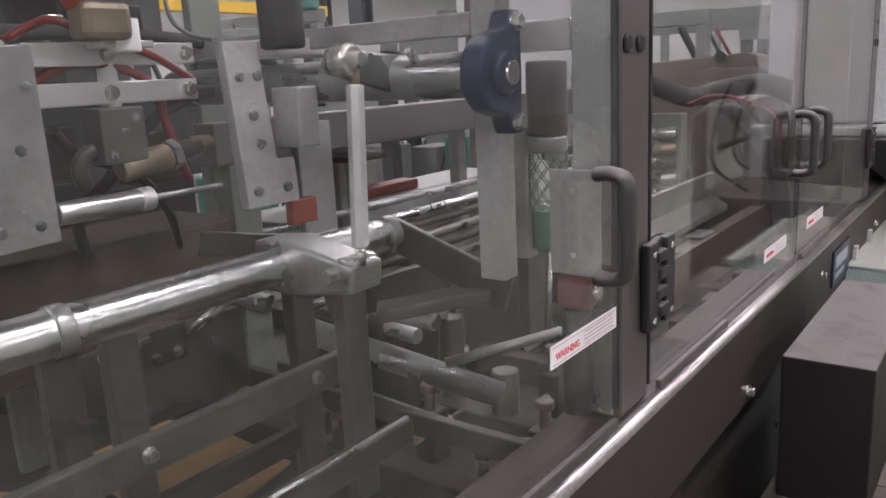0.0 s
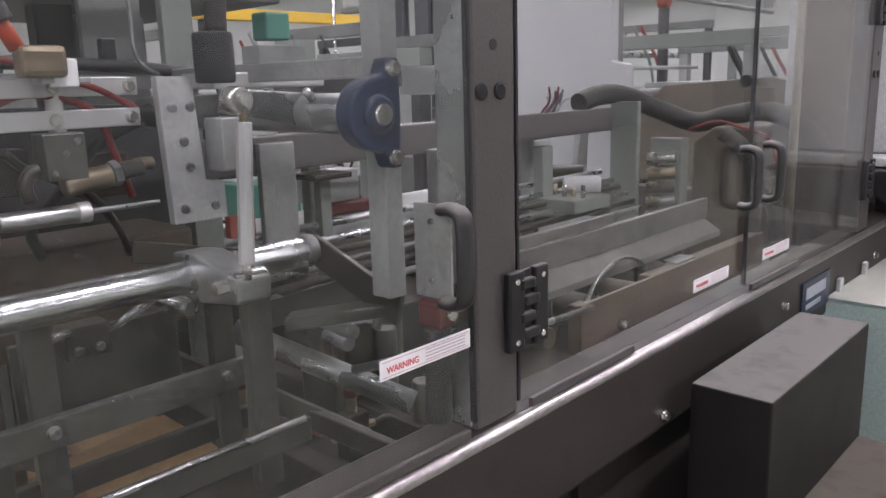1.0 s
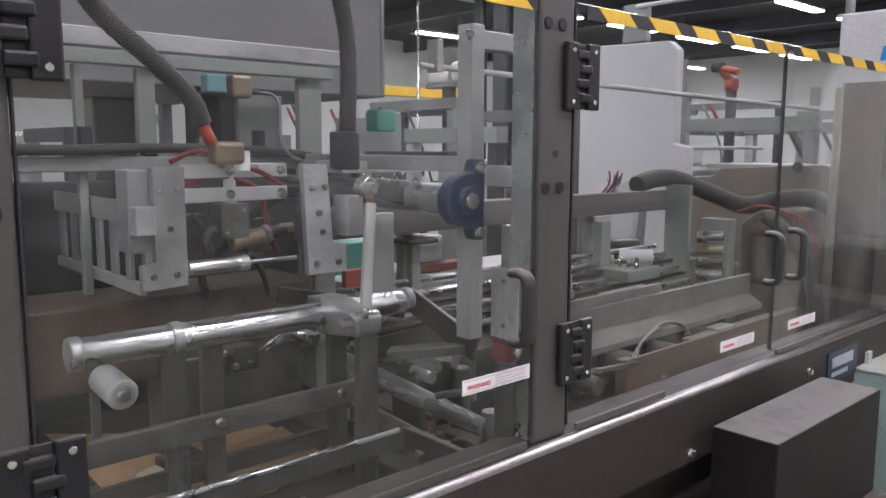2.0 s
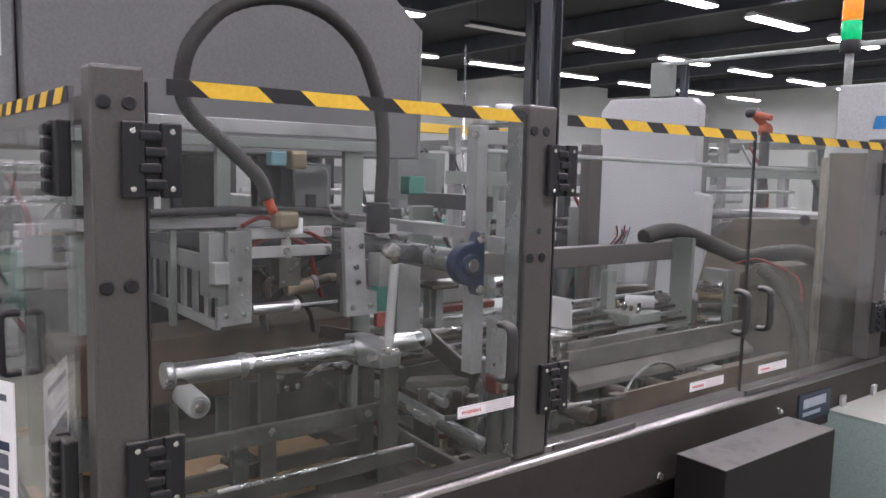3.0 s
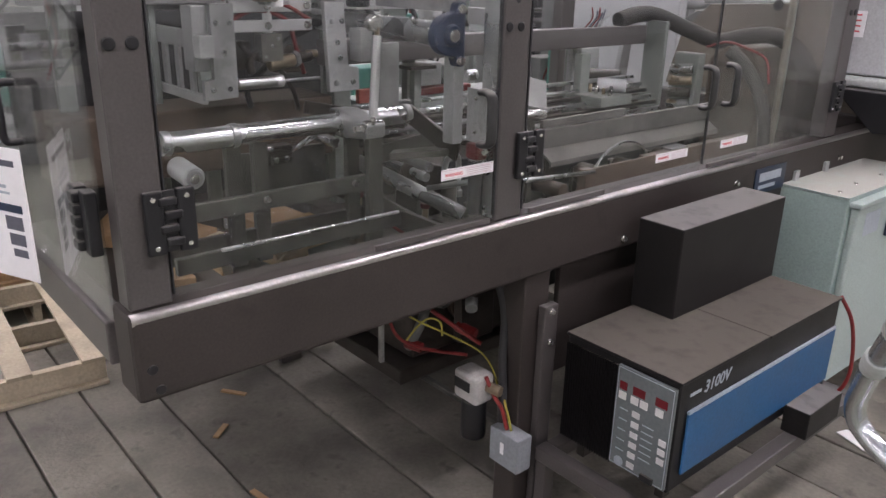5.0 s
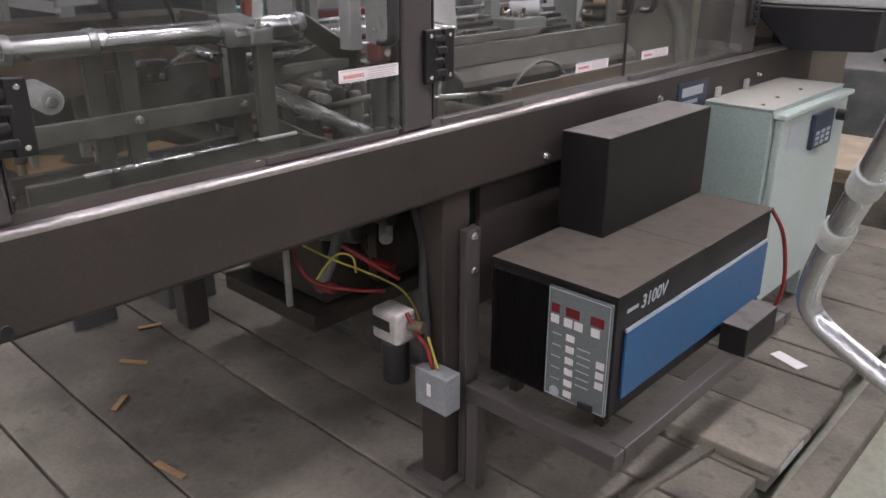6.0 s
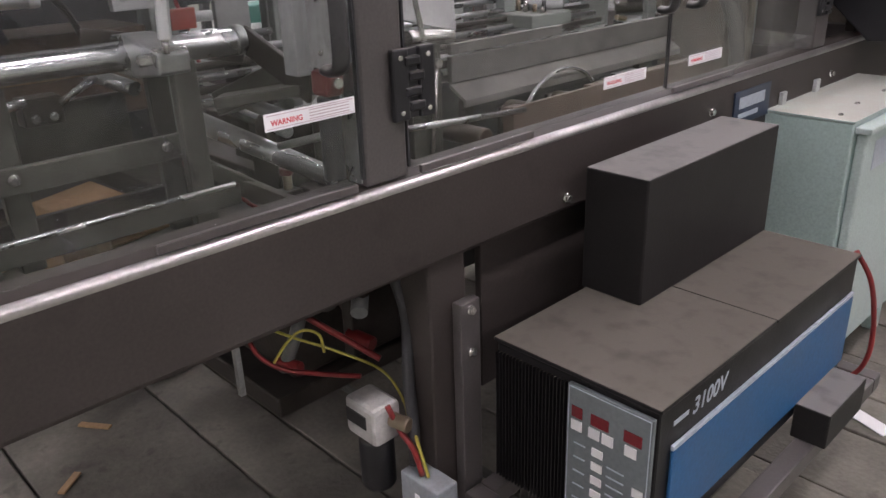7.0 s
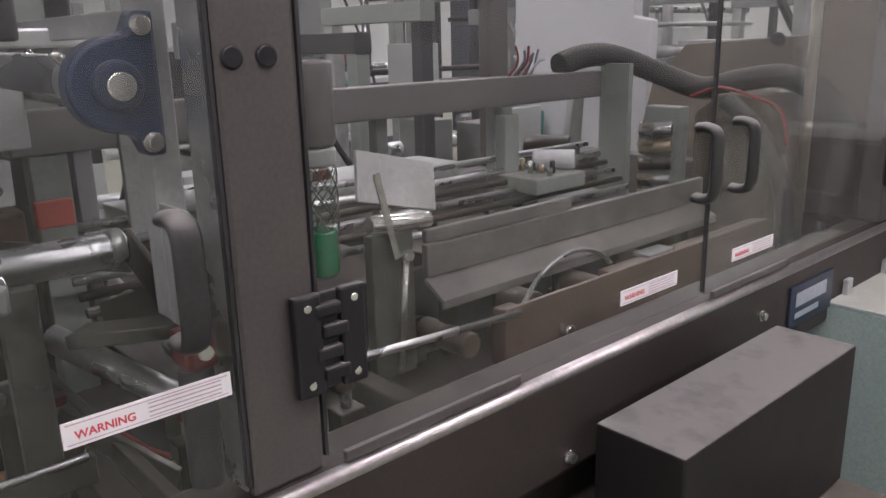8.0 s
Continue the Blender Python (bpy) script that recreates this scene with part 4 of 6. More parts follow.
part("knob", cy((-0.714, 1.92, 1.03), (-0.685, 1.92, 1.03), 0.017, 18, 0.004), BOLT, cvr)
single("guide_rod", cy((-0.64, 1.10, 1.18), (-0.70, 1.76, 1.115), 0.008, 14), CHROME, "thin bright guide rod", "rod")
gl2 = thing("oil_bowl", (-0.675, 1.25, 1.33), "clear lubricator bowl half full of green oil", "oil bowl")
part("bowl", cy((-0.675, 1.25, 1.318), (-0.675, 1.25, 1.50), 0.034, 22, 0.006), GLASS2, gl2)
part("oil", cy((-0.675, 1.25, 1.322), (-0.675, 1.25, 1.395), 0.0315, 22, 0.004), GREENL, gl2, "green oil")
part("cap", cy((-0.675, 1.25, 1.50), (-0.675, 1.25, 1.53), 0.036, 22, 0.005), PLATE, gl2)
part("head", cy((-0.675, 1.25, 1.531), (-0.675, 1.25, 1.662), 0.037, 22, 0.006), BEAM, gl2, "grey-brown lubricator head")
for sgn in (-1, 1):
    for k in range(9):
        a0 = 2 * math.pi * k / 9
        part("guard_wire", sweep([(-0.675 + 0.0355 * math.cos(a0 + sgn * 0.26 * j), 1.25 + 0.0355 * math.sin(a0 + sgn * 0.26 * j), 1.398 + 0.0125 * j) for j in range(9)], 0.0011, 5, 1), LOWST, gl2, "thin steel guard wire round the bowl")
part("bracket", bx((-0.76, 1.23, 1.30), (-0.71, 1.27, 1.56), 0.003), PLATE, gl2)

# hoses
hz = [(-1.0, 0.556, 1.80), (-1.0, 0.528, 1.858), (-1.0, 0.449, 1.931), (-1.0, 0.357, 2.007), (-0.97, 0.312, 2.06), (-0.95, 0.307, 2.13), (-0.95, 0.339, 2.206), (-0.95, 0.427, 2.292), (-0.95, 0.573, 2.334), (-0.95, 0.712, 2.309), (-0.95, 0.812, 2.235), (-0.95, 0.865, 2.135), (-0.95, 0.893, 2.04), (-0.95, 0.901, 1.93), (-0.95, 0.895, 1.787)]
hl = thing("arched_hose", (-0.97, 0.6, 1.75), "black ribbed hose arched above the gripper head", "hose")
part("hose", sweep(hz, 0.0195, 14, 10, ribs=0.0015), HOSE, hl)
part("sleeve", cy((-1.0, 0.55, 1.81), (-1.0, 0.575, 1.76), 0.013, 12), ORANGE, hl, "orange-red wires below the hose")
hr = thing("drooping_hose", (-0.9, 2.6, 1.0), "black ribbed hose drooping across the machine", "hose")
part("hose", sweep([(-1.27, 2.56, 1.60), (-1.26, 2.68, 1.625), (-1.23, 2.80, 1.62), (-1.13, 2.94, 1.555), (-1.03, 3.02, 1.51), (-0.92, 3.07, 1.535), (-0.79, 3.09, 1.55), (-0.67, 3.07, 1.51), (-0.58, 3.04, 1.43), (-0.55, 3.02, 1.30), (-0.54, 3.0, 1.15)], 0.037, 14, 12, ribs=0.002), HOSE, hr)

# ---- background ----
ct = thing("beige_hood", (-1.4, 3.95, -0.12), "beige sheet metal hood with a dark round vent", "hood")
part("body", prism([(-1.88, 1.15), (-1.80, 1.47), (-1.63, 1.642), (-1.08, 1.672), (-0.95, 1.64), (-0.95, 1.15)], 3.9, 4.05, "y", 0.006), TAN, ct)
part("vent", cy((-1.20, 3.895, 1.655), (-1.20, 3.91, 1.655), 0.03, 16, 0.002), BLACK, ct, "dark round vent")
for xb in (-1.80, -1.05):
    part("leg", bx((xb, 3.95, -0.12), (xb + 0.05, 4.0, 1.149), 0.003), FARMID, ct)
hd = thing("overhead_hood", (-2.1, 0.85, 2.0), "large grey sheet metal hood behind the machine", "hood")
part("body", prism([(0.075, 1.93), (1.55, 1.93), (1.55, 2.455), (1.285, 2.665), (1.285, 3.4), (0.075, 3.4)], -2.6, -1.65, "x", 0.006), HOODGREY, hd)
wc = thing("pale_guard_panel", (-2.4, 4.15, -0.12), "tall pale grey sheet panel with rounded shoulders", "panel")
part("body", prism([(-2.885, -0.12), (-1.965, -0.12), (-1.965, 1.76), (-2.06, 1.78), (-2.06, 2.35), (-2.12, 2.405), (-2.80, 2.425), (-2.885, 2.34)], 4.1, 4.18, "y", 0.008), GREY, wc)
for xb in (-2.7, -2.1):
    part("brace", bx((xb - 0.03, 4.185, -0.12), (xb + 0.03, 4.25, 2.3), 0.004), FARMID, wc)
rc = thing("logo_cabinet", (-0.6, 4.0, -0.12), "grey machine cabinet with blue lettering bars", "cabinet")
part("body", bx((-0.875, 3.5, 1.37), (0.1, 4.6, 2.345), 0.01), GREY, rc)
part("base", bx((-0.86, 3.72, -0.12), (-0.45, 4.5, 1.368), 0.01), TAN, rc)
sl = thing("signal_tower", (-0.777, 3.52, 2.345), "signal tower with red, amber and green lenses", "signal light")
part("pole", cy((-0.848, 3.53, 2.345), (-0.848, 3.53, 2.52), 0.02, 14), FARPALE, sl)
part("foot", cy((-0.848, 3.53, 2.50), (-0.848, 3.53, 2.56), 0.047, 20, 0.005), BLACK, sl)
part("green_lens", cy((-0.848, 3.53, 2.561), (-0.848, 3.53, 2.65), 0.046, 20, 0.004), LENS_G, sl)
part("amber_lens", cy((-0.848, 3.53, 2.656), (-0.848, 3.53, 2.75), 0.046, 20, 0.004), LENS_Y, sl)
part("red_lens", cy((-0.848, 3.53, 2.756), (-0.848, 3.53, 2.86), 0.046, 20, 0.004), LENS_R, sl)

# ---- further mechanism ----
def link(name, p0, p1, w, t, material, label, category="bar"):
    """A flat bar from p0 to p1, w high and t thick."""
    p0, p1 = Vector(p0), Vector(p1)
    m = Matrix.Translation((p0 + p1) / 2) @ (p1 - p0).to_track_quat("Y", "Z").to_matrix().to_4x4()
    l = (p1 - p0).length / 2
    return single(name, bx((-t / 2, -l, -w / 2), (t / 2, l, w / 2), 0.003, turn=m), material, label, category)


# shade of the parts above is put into the tray's near-black colour
part("bed_tray", bx((-1.953, 0.055, 0.925), (-0.505, 3.645, 0.935), 0.002), BEDGRIME_SHADED, mf)
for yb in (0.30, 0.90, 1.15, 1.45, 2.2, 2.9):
    part("cross_member", bx((-1.953, yb, 0.94), (-0.505, yb + 0.05, 1.0), 0.004), BEDGRIME_SHADED, mf)

# rear frame of the gripper station
rf = thing("rear_frame", (-1.32, 0.75, 1.0), "grey rear frame of bars with valves and coils", "frame")
part("top_bar", bx((-1.34, 0.05, 1.945), (-1.31, 1.10, 1.978), 0.003), PALE, rf)
part("upper_bar", bx((-1.40, 0.05, 1.99), (-1.36, 1.17, 2.035), 0.003), PLATE, rf)
part("middle_bar", bx((-1.36, 0.05, 1.695), (-1.31, 1.10, 1.73), 0.003), PLATE, rf)
for yb, w in ((0.40, 0.02), (0.545, 0.045), (1.0, 0.075), (0.12, 0.05)):
    part("upright", bx((-1.36, yb, 1.0), (-1.335, yb + w, 1.944), 0.003), PALE, rf)
part("panel", bx((-1.45, 0.86, 1.75), (-1.43, 1.0, 1.90), 0.003), FARMID, rf)
part("coil", bx((-1.33, 0.77, 1.88), (-1.28, 0.83, 1.94), 0.010), BRASS, rf, "tan solenoid coil")
part("coil", bx((-1.02, 0.57, 1.715), (-0.97, 0.64, 1.765), 0.010), BRASS, rf, "tan solenoid coil")
part("plug", bx((-1.32, 0.70, 1.89), (-1.28, 0.755, 1.935), 0.005), mat("cyan_plug", (0.15, 0.29, 0.32), 0.5), rf)
part("valve", bx((-1.32, 1.22, 1.80), (-1.26, 1.29, 1.865), 0.006), TEAL, rf, "teal valve block")
part("cap", cy((-1.0, 0.64, 1.70), (-1.0, 0.64, 1.745), 0.022, 16, 0.003), WHITE, rf)
part("mount", bx((-1.03, 0.60, 1.706), (-0.99, 0.68, 1.716), 0.002), PLATE, rf)
part("wire", sweep([(-1.29, 0.83, 1.90), (-1.25, 0.88, 1.88), (-1.22, 0.87, 1.78), (-1.15, 0.85, 1.74), (-1.05, 0.83, 1.72)], 0.004, 8, 6), FARMID, rf)
part("wire", sweep([(-1.05, 0.50, 1.72), (-1.04, 0.56, 1.745), (-1.03, 0.62, 1.72), (-1.04, 0.70, 1.70), (-1.05, 0.78, 1.66)], 0.006, 8, 6), WIRE_R, rf, "red air tube")
part("wire", sweep([(-1.06, 0.52, 1.66), (-1.05, 0.60, 1.69), (-1.05, 0.70, 1.66), (-1.07, 0.74, 1.58), (-1.06, 0.76, 1.50)], 0.007, 8, 6), WIRE_R, rf, "dark red air tube")
part("socket", cy((-0.95, 0.887, 1.79), (-0.95, 0.887, 1.70), 0.036, 16, 0.006), RUBBER, rf)
part("block", bx((-1.10, 0.90, 1.69), (-0.98, 1.16, 1.72), 0.004), ALU, rf)
part("carrier", bx((-1.30, 0.975, 1.70), (-0.645, 0.995, 1.735), 0.003), PLATE, rf)
part("connector", bx((-0.96, 0.86, 1.545), (-0.90, 0.905, 1.64), 0.003), PLATE, gh)
single("hanger_plate", bx((-1.234, 1.145, 1.31), (-1.216, 1.245, 1.562), 0.003), PLATE, "pale grey hanger plate with two bolts", "plate")
single("red_guard", bx((-1.02, 0.92, 1.40), (-1.0, 0.98, 1.445), 0.003), mat("dull_red_paint", (0.34, 0.08, 0.06), 0.5), "dull red guard block under the head", "guard")
link("brown_link", (-1.0, 0.72, 1.41), (-0.90, 1.03, 1.345), 0.04, 0.012, DARKST, "dark brown flat link")
link("swing_bar", (-0.86, 1.01, 1.385), (-0.61, 1.0, 1.305), 0.06, 0.012, DARKST, "dark steel swing bar on the shaft end")
link("sloped_plate", (-0.80, 0.90, 1.275), (-0.66, 1.02, 1.30), 0.022, 0.06, LOWST, "grey sloping steel guide plate")
tn = thing("pickup_stand", (-1.25, 1.33, 1.0), "pale T-shaped stand behind the shaft", "stand")
part("post", bx((-1.265, 1.33, 1.0), (-1.235, 1.365, 1.46), 0.003), PALE, tn)
part("head", bx((-1.30, 1.28, 1.461), (-1.19, 1.40, 1.475), 0.003), DARKST, tn)
wb = thing("white_block", (-1.45, 1.5, 1.3), "white block with a dark red bar behind the rods", "block")
part("block", bx((-1.5, 1.45, 1.36), (-1.42, 1.62, 1.45), 0.004), FARPALE, wb)
part("bar", bx((-1.44, 1.45, 1.33), (-1.38, 1.75, 1.358), 0.004), WIRE_R, wb)
part("base", bx((-1.55, 1.2, 1.26), (-1.36, 2.2, 1.328), 0.004), FARPALE, wb)
part("stand", bx((-1.50, 1.3, 0.94), (-1.40, 1.4, 1.259), 0.004), DARKST, wb)
cs = thing("chrome_hook", (-0.89, 1.22, 0.936), "bright bent pipe on a dark geared valve block", "valve")
part("bend", sweep([(-0.90, 1.262, 1.08), (-0.893, 1.258, 1.16), (-0.886, 1.247, 1.203), (-0.88, 1.223, 1.218), (-0.885, 1.20, 1.205), (-0.89, 1.19, 1.17)], 0.0105, 12, 6), CHROME, cs, "bright chromed pipe bend")
part("barrel", cy((-0.89, 1.215, 0.936), (-0.89, 1.215, 1.165), 0.026, 18, 0.004), LOWST, cs)
part("collar", cy((-0.90, 1.262, 1.06), (-0.90, 1.262, 1.085), 0.017, 14, 0.003), CHROME, cs)
part("cam", cy((-0.97, 1.18, 1.125), (-0.925, 1.18, 1.125), 0.055, 22, 0.006), DARKST, cs)
part("gear", cy((-1.03, 1.15, 1.14), (-0.98, 1.15, 1.14), 0.045, 12, 0.004), GRIME, cs, "grimy brown gear")
part("block", bx((-1.05, 1.10, 0.936), (-0.93, 1.21, 1.08), 0.006), DARKST, cs)
part("rod", cy((-0.735, 0.99, 1.17), (-0.57, 1.10, 1.22), 0.009, 14), STEEL, cs)
pp = thing("air_fitting", (-0.5, 0.93, 1.17), "dark red air fitting above a dark bowl", "fitting")
part("fitting", bx((-0.482, 0.912, 1.325), (-0.432, 0.952, 1.371), 0.008), DARKRED, pp, "dark red fitting")
part("nipple", cy((-0.432, 0.932, 1.35), (-0.421, 0.932, 1.35), 0.010, 12, 0.002), BOLT, pp)
part("tube", cy((-0.457, 0.931, 1.17), (-0.457, 0.931, 1.324), 0.021, 16, 0.004), RUBBER, pp, "dark air bowl")
single("angle_bar", bx((-0.11, -0.006, -0.028), (0.11, 0.006, 0.012), 0.002, turn=Matrix.Translation((-0.78, 0.93, 1.095)) @ Matrix.Rotation(radians(32), 4, "Z") @ Matrix.Rotation(radians(22), 4, "Y")), LOWST, "dull steel angle bar sloping to the rail", "bar")
for k, (p0, p1) in enumerate((((-1.25, 1.10, 1.22), (-0.80, 1.05, 1.215)), ((-1.25, 1.14, 1.16), (-0.90, 1.12, 1.15)))):
    single("round_bar", cy(p0, p1, 0.016, 16), STEEL, "round steel bar across the machine", "bar")
tl = thing("tool_handle", (-0.93, 0.62, 1.29), "small chrome toggle handle on the clamp block", "handle")
part("grip", cy((-0.935, 0.635, 1.30), (-0.90, 0.70, 1.345), 0.007, 12), CHROME, tl)
part("pin", cy((-0.93, 0.50, 1.305), (-0.93, 0.57, 1.312), 0.010, 12), CHROME, tl)
single("stub_shaft", cy((-1.05, 0.74, 1.33), (-0.92, 0.78, 1.305), 0.016, 14), STEEL, "short steel shaft behind the linkage", "shaft")

# cartons and scraps on the machine bed
for i, (x, y, z, w, d, a) in enumerate(((-1.20, 0.45, 0.94, 0.30, 0.18, 20), (-1.05, 0.66, 0.94, 0.20, 0.10, -15), (-1.45, 0.35, 0.94, 0.3, 0.2, 50), (-0.95, 0.32, 0.94, 0.14, 0.08, 70), (-1.3, 0.75, 0.94, 0.2, 0.16, 5))):
    T = Matrix.Translation((x, y, z)) @ Matrix.Rotation(radians(a), 4, "Z") @ Matrix.Rotation(radians(6), 4, "X")
    single("carton_blank", bx((-w / 2, -d / 2, 0.01), (w / 2, d / 2, 0.05), 0.004, turn=T), CARD, "folded brown cardboard carton on the machine bed", "carton", group="cartons on the bed")

# right bay
wh = thing("hand_wheel", (-0.83, 2.05, 0.94), "thin grey wheel rim behind the belt cover", "wheel")
rim = []
for k in range(17):
    a = math.pi * (0.0 + k / 16)
    rim.append((-0.79, 2.05 + 0.22 * math.cos(a), 0.958 + 0.22 * math.sin(a)))
part("rim", sweep(rim, 0.006, 10, 3), STEEL, wh)
part("hub", cy((-0.80, 2.05, 0.96), (-0.78, 2.05, 0.96), 0.024, 16, 0.003), STEEL, wh)
pk = thing("pickup_unit", (-1.45, 2.5, 1.0), "pale upright plate with a dark motor on the slide", "arm")
part("upright", bx((-1.50, 2.47, 1.0), (-1.47, 2.56, 1.47), 0.003), PALE, pk)
part("slide", bx((-1.50, 2.50, 1.18), (-1.30, 2.72, 1.25), 0.006), FARPALE, pk)
part("motor", cy((-1.5, 2.66, 1.30), (-1.36, 2.74, 1.30), 0.055, 20, 0.008), DARKST, pk)
part("panel", bx((-1.62, 2.62, 1.20), (-1.60, 2.86, 1.44), 0.004), FARPALE, pk)
part("bracket", prism([(2.86, 1.15), (2.95, 1.15), (2.98, 1.48), (2.92, 1.50)], -1.52, -1.49, "x", 0.003), PLATE, pk)
vm = thing("valve_manifold", (-1.15, 2.83, 1.0), "cluster of brass and steel valves by the end plate", "valves")
for i in range(5):
    z = 1.16 + 0.055 * i
    part("valve", cy((-1.12, 2.80, z), (-1.02, 2.84, z + 0.01), 0.024 - 0.002 * (i % 2), 14, 0.005), (BRASS, STEEL, DARKST)[i % 3], vm)
    part("fitting", cy((-1.06, 2.78, z + 0.02), (-1.06, 2.72, z + 0.03), 0.010, 8, 0.002), BRASS if i % 2 else BOLT, vm)
part("body", bx((-1.13, 2.84, 1.0), (-1.0, 2.90, 1.46), 0.005), PALE, vm)
fd = thing("feed_hopper", (-0.86, 2.92, 1.0), "dusty grey curved feed cover with pipes", "hopper")
part("cover", prism([(-1.0, 1.0), (-0.74, 1.0), (-0.72, 1.28), (-0.75, 1.42), (-0.78, 1.50), (-0.92, 1.50), (-1.0, 1.44)], 2.93, 3.35, "y", 0.01), GRIME, fd)
part("lip", bx((-0.76, 2.89, 1.30), (-0.68, 2.93, 1.33), 0.004), GRIME, fd)
part("pipe", cy((-0.628, 2.92, 1.0), (-0.628, 2.92, 1.98), 0.015, 14), PIPEPALE, fd, "yellowed upright pipe")
part("wire", sweep([(-1.0, 2.9, 1.49), (-0.9, 2.9, 1.52), (-0.8, 2.9, 1.50), (-0.70, 2.9, 1.46), (-0.66, 2.88, 1.36)], 0.006, 8, 6), WIRE_R, fd)
h2 = thing("short_hose", (-0.85, 2.75, 1.0), "short black hose bending down into the bed", "hose")
part("hose", sweep([(-0.86, 2.86, 1.49), (-0.79, 2.88, 1.43), (-0.72, 2.90, 1.33), (-0.67, 2.91, 1.20), (-0.65, 2.91, 1.03)], 0.030, 12, 8, ribs=0.0015), HOSE, h2)
tf = thing("wire_tuft", (-1.27, 2.35, 1.58), "tuft of red and white wires on the beam", "wires")
for i in range(9):
    a = rnd.uniform(-1, 1)
    part("wire", sweep([(-1.27, 2.33 + 0.012 * i, 1.577), (-1.26 + 0.02 * a, 2.34 + 0.014 * i, 1.61 + 0.01 * a), (-1.25 + 0.03 * a, 2.31 + 0.02 * i, 1.64 + rnd.uniform(-0.02, 0.03))], 0.004, 6, 4), (WIRE_R, FARPALE, INK)[i % 3], tf)

for i, (y, l, r) in enumerate(((1.70, 0.16, 0.03), (1.98, 0.10, 0.045), (2.22, 0.14, 0.035), (2.5, 0.12, 0.04))):
    dr = thing("drive_roller", (-0.9, y, 0.936), "grimy brown drive roller under the channel rail", "roller", "drive rollers in the bed")
    part("drum", cy((-0.95, y, 1.03), (-0.95 + l, y, 1.03), r, 18, 0.005), GRIME, dr)
    part("shaft", cy((-1.0, y, 1.03), (-0.80, y, 1.03), 0.009, 12), BOLT, dr)
    part("bracket", bx((-0.985, y - 0.02, 0.936), (-0.97, y + 0.02, 1.05), 0.003), DARKST, dr)
# plain dark sheet behind the drive rollers
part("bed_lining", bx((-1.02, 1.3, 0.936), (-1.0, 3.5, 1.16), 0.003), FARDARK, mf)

# below the machine
ua = thing("pipe_bundle", (-1.0, 1.1, 0.6), "dusty pipes and motor under the machine bed", "pipes")
part("motor", cy((-1.15, 0.95, 0.78), (-0.75, 1.1, 0.80), 0.07, 22, 0.01), FARMID, ua)
part("plate", bx((-0.72, 1.10, 0.62), (-0.68, 1.25, 0.92), 0.004), DARKST, ua)
part("pipe", cy((-1.6, 0.9, 0.86), (-0.55, 1.05, 0.88), 0.03, 16), DARKST, ua)
part("tray", bx((-1.2, 0.86, 0.895), (-0.55, 1.3, 0.923), 0.004), DARKST, ua)
part("rod", bx((-0.78, 0.83, 0.60), (-0.765, 0.845, 0.894), 0.002), PLATE, ua)
wi = thing("wiring", (-0.65, 1.0, 0.4), "loose yellow, red and black wires under the machine", "wires")
part("wire", sweep([(-0.74, 0.86, 0.80), (-0.70, 0.94, 0.74), (-0.65, 1.02, 0.69), (-0.58, 1.10, 0.63), (-0.53, 1.12, 0.56), (-0.51, 1.12, 0.48)], 0.0035, 8, 6), WIRE_Y, wi)
part("wire", sweep([(-0.72, 0.90, 0.68), (-0.70, 0.93, 0.73), (-0.68, 0.96, 0.755), (-0.66, 0.99, 0.74), (-0.66, 1.0, 0.69)], 0.0035, 8, 6), WIRE_Y, wi)
part("wire", sweep([(-0.78, 0.86, 0.80), (-0.76, 0.88, 0.70), (-0.72, 0.92, 0.655), (-0.66, 0.98, 0.64), (-0.58, 1.04, 0.64)], 0.006, 8, 6), WIRE_R, wi)
part("wire", sweep([(-0.72, 1.0, 0.76), (-0.65, 1.06, 0.70), (-0.58, 1.10, 0.66)], 0.008, 8, 6), WIRE_R, wi)
part("wire", sweep([(-0.52, 1.1, 0.92), (-0.49, 1.11, 0.80), (-0.47, 1.09, 0.66), (-0.45, 1.08, 0.55), (-0.44, 1.07, 0.45)], 0.014, 10, 6), RUBBER, wi)
part("wire", sweep([(-0.49, 1.04, 0.60), (-0.46, 1.05, 0.54), (-0.43, 1.06, 0.50), (-0.41, 1.065, 0.436)], 0.007, 8, 6), WIRE_R, wi)
part("wire", sweep([(-0.46, 1.08, 0.56), (-0.42, 1.07, 0.50), (-0.395, 1.07, 0.436)], 0.004, 8, 6), WIRE_Y, wi)
cb = thing("red_cable", (0.1, 2.30, 0.4), "red cable hanging behind the glue unit", "cable")
part("cable", sweep([(0.05, 2.27, 0.74), (0.10, 2.275, 0.66), (0.125, 2.28, 0.54), (0.13, 2.27, 0.44), (0.10, 2.26, 0.37), (0.04, 2.2, 0.366)], 0.007, 8, 8), WIRE_R, cb)
single("plank_scrap", bx((-0.3, -0.02, 0), (0.3, 0.02, 0.02), 0.003, turn=Matrix.Translation((0.10, 1.72, 0.001)) @ Matrix.Rotation(radians(80), 4, "Z")), WOOD, "loose grey timber offcut on the deck", "offcut")
for x, y, a, l in ((-1.85, 0.80, 35, 0.12), (-1.60, 0.62, -50, 0.10), (-1.1, 0.55, 10, 0.14), (-2.1, 1.0, 70, 0.1), (-1.75, 1.6, 20, 0.08)):
    single("wood_chip", bx((-l / 2, -0.012, 0), (l / 2, 0.012, 0.008), 0.002, turn=Matrix.Translation((x, y, 0)) @ Matrix.Rotation(radians(a), 4, "Z")), CARD, "dark splinter lying on the planks", "splinter", group="splinters")
bd = thing("raised_board", (0.2, 1.95, 0.0), "short grey board end with a white scuffed tip", "board")
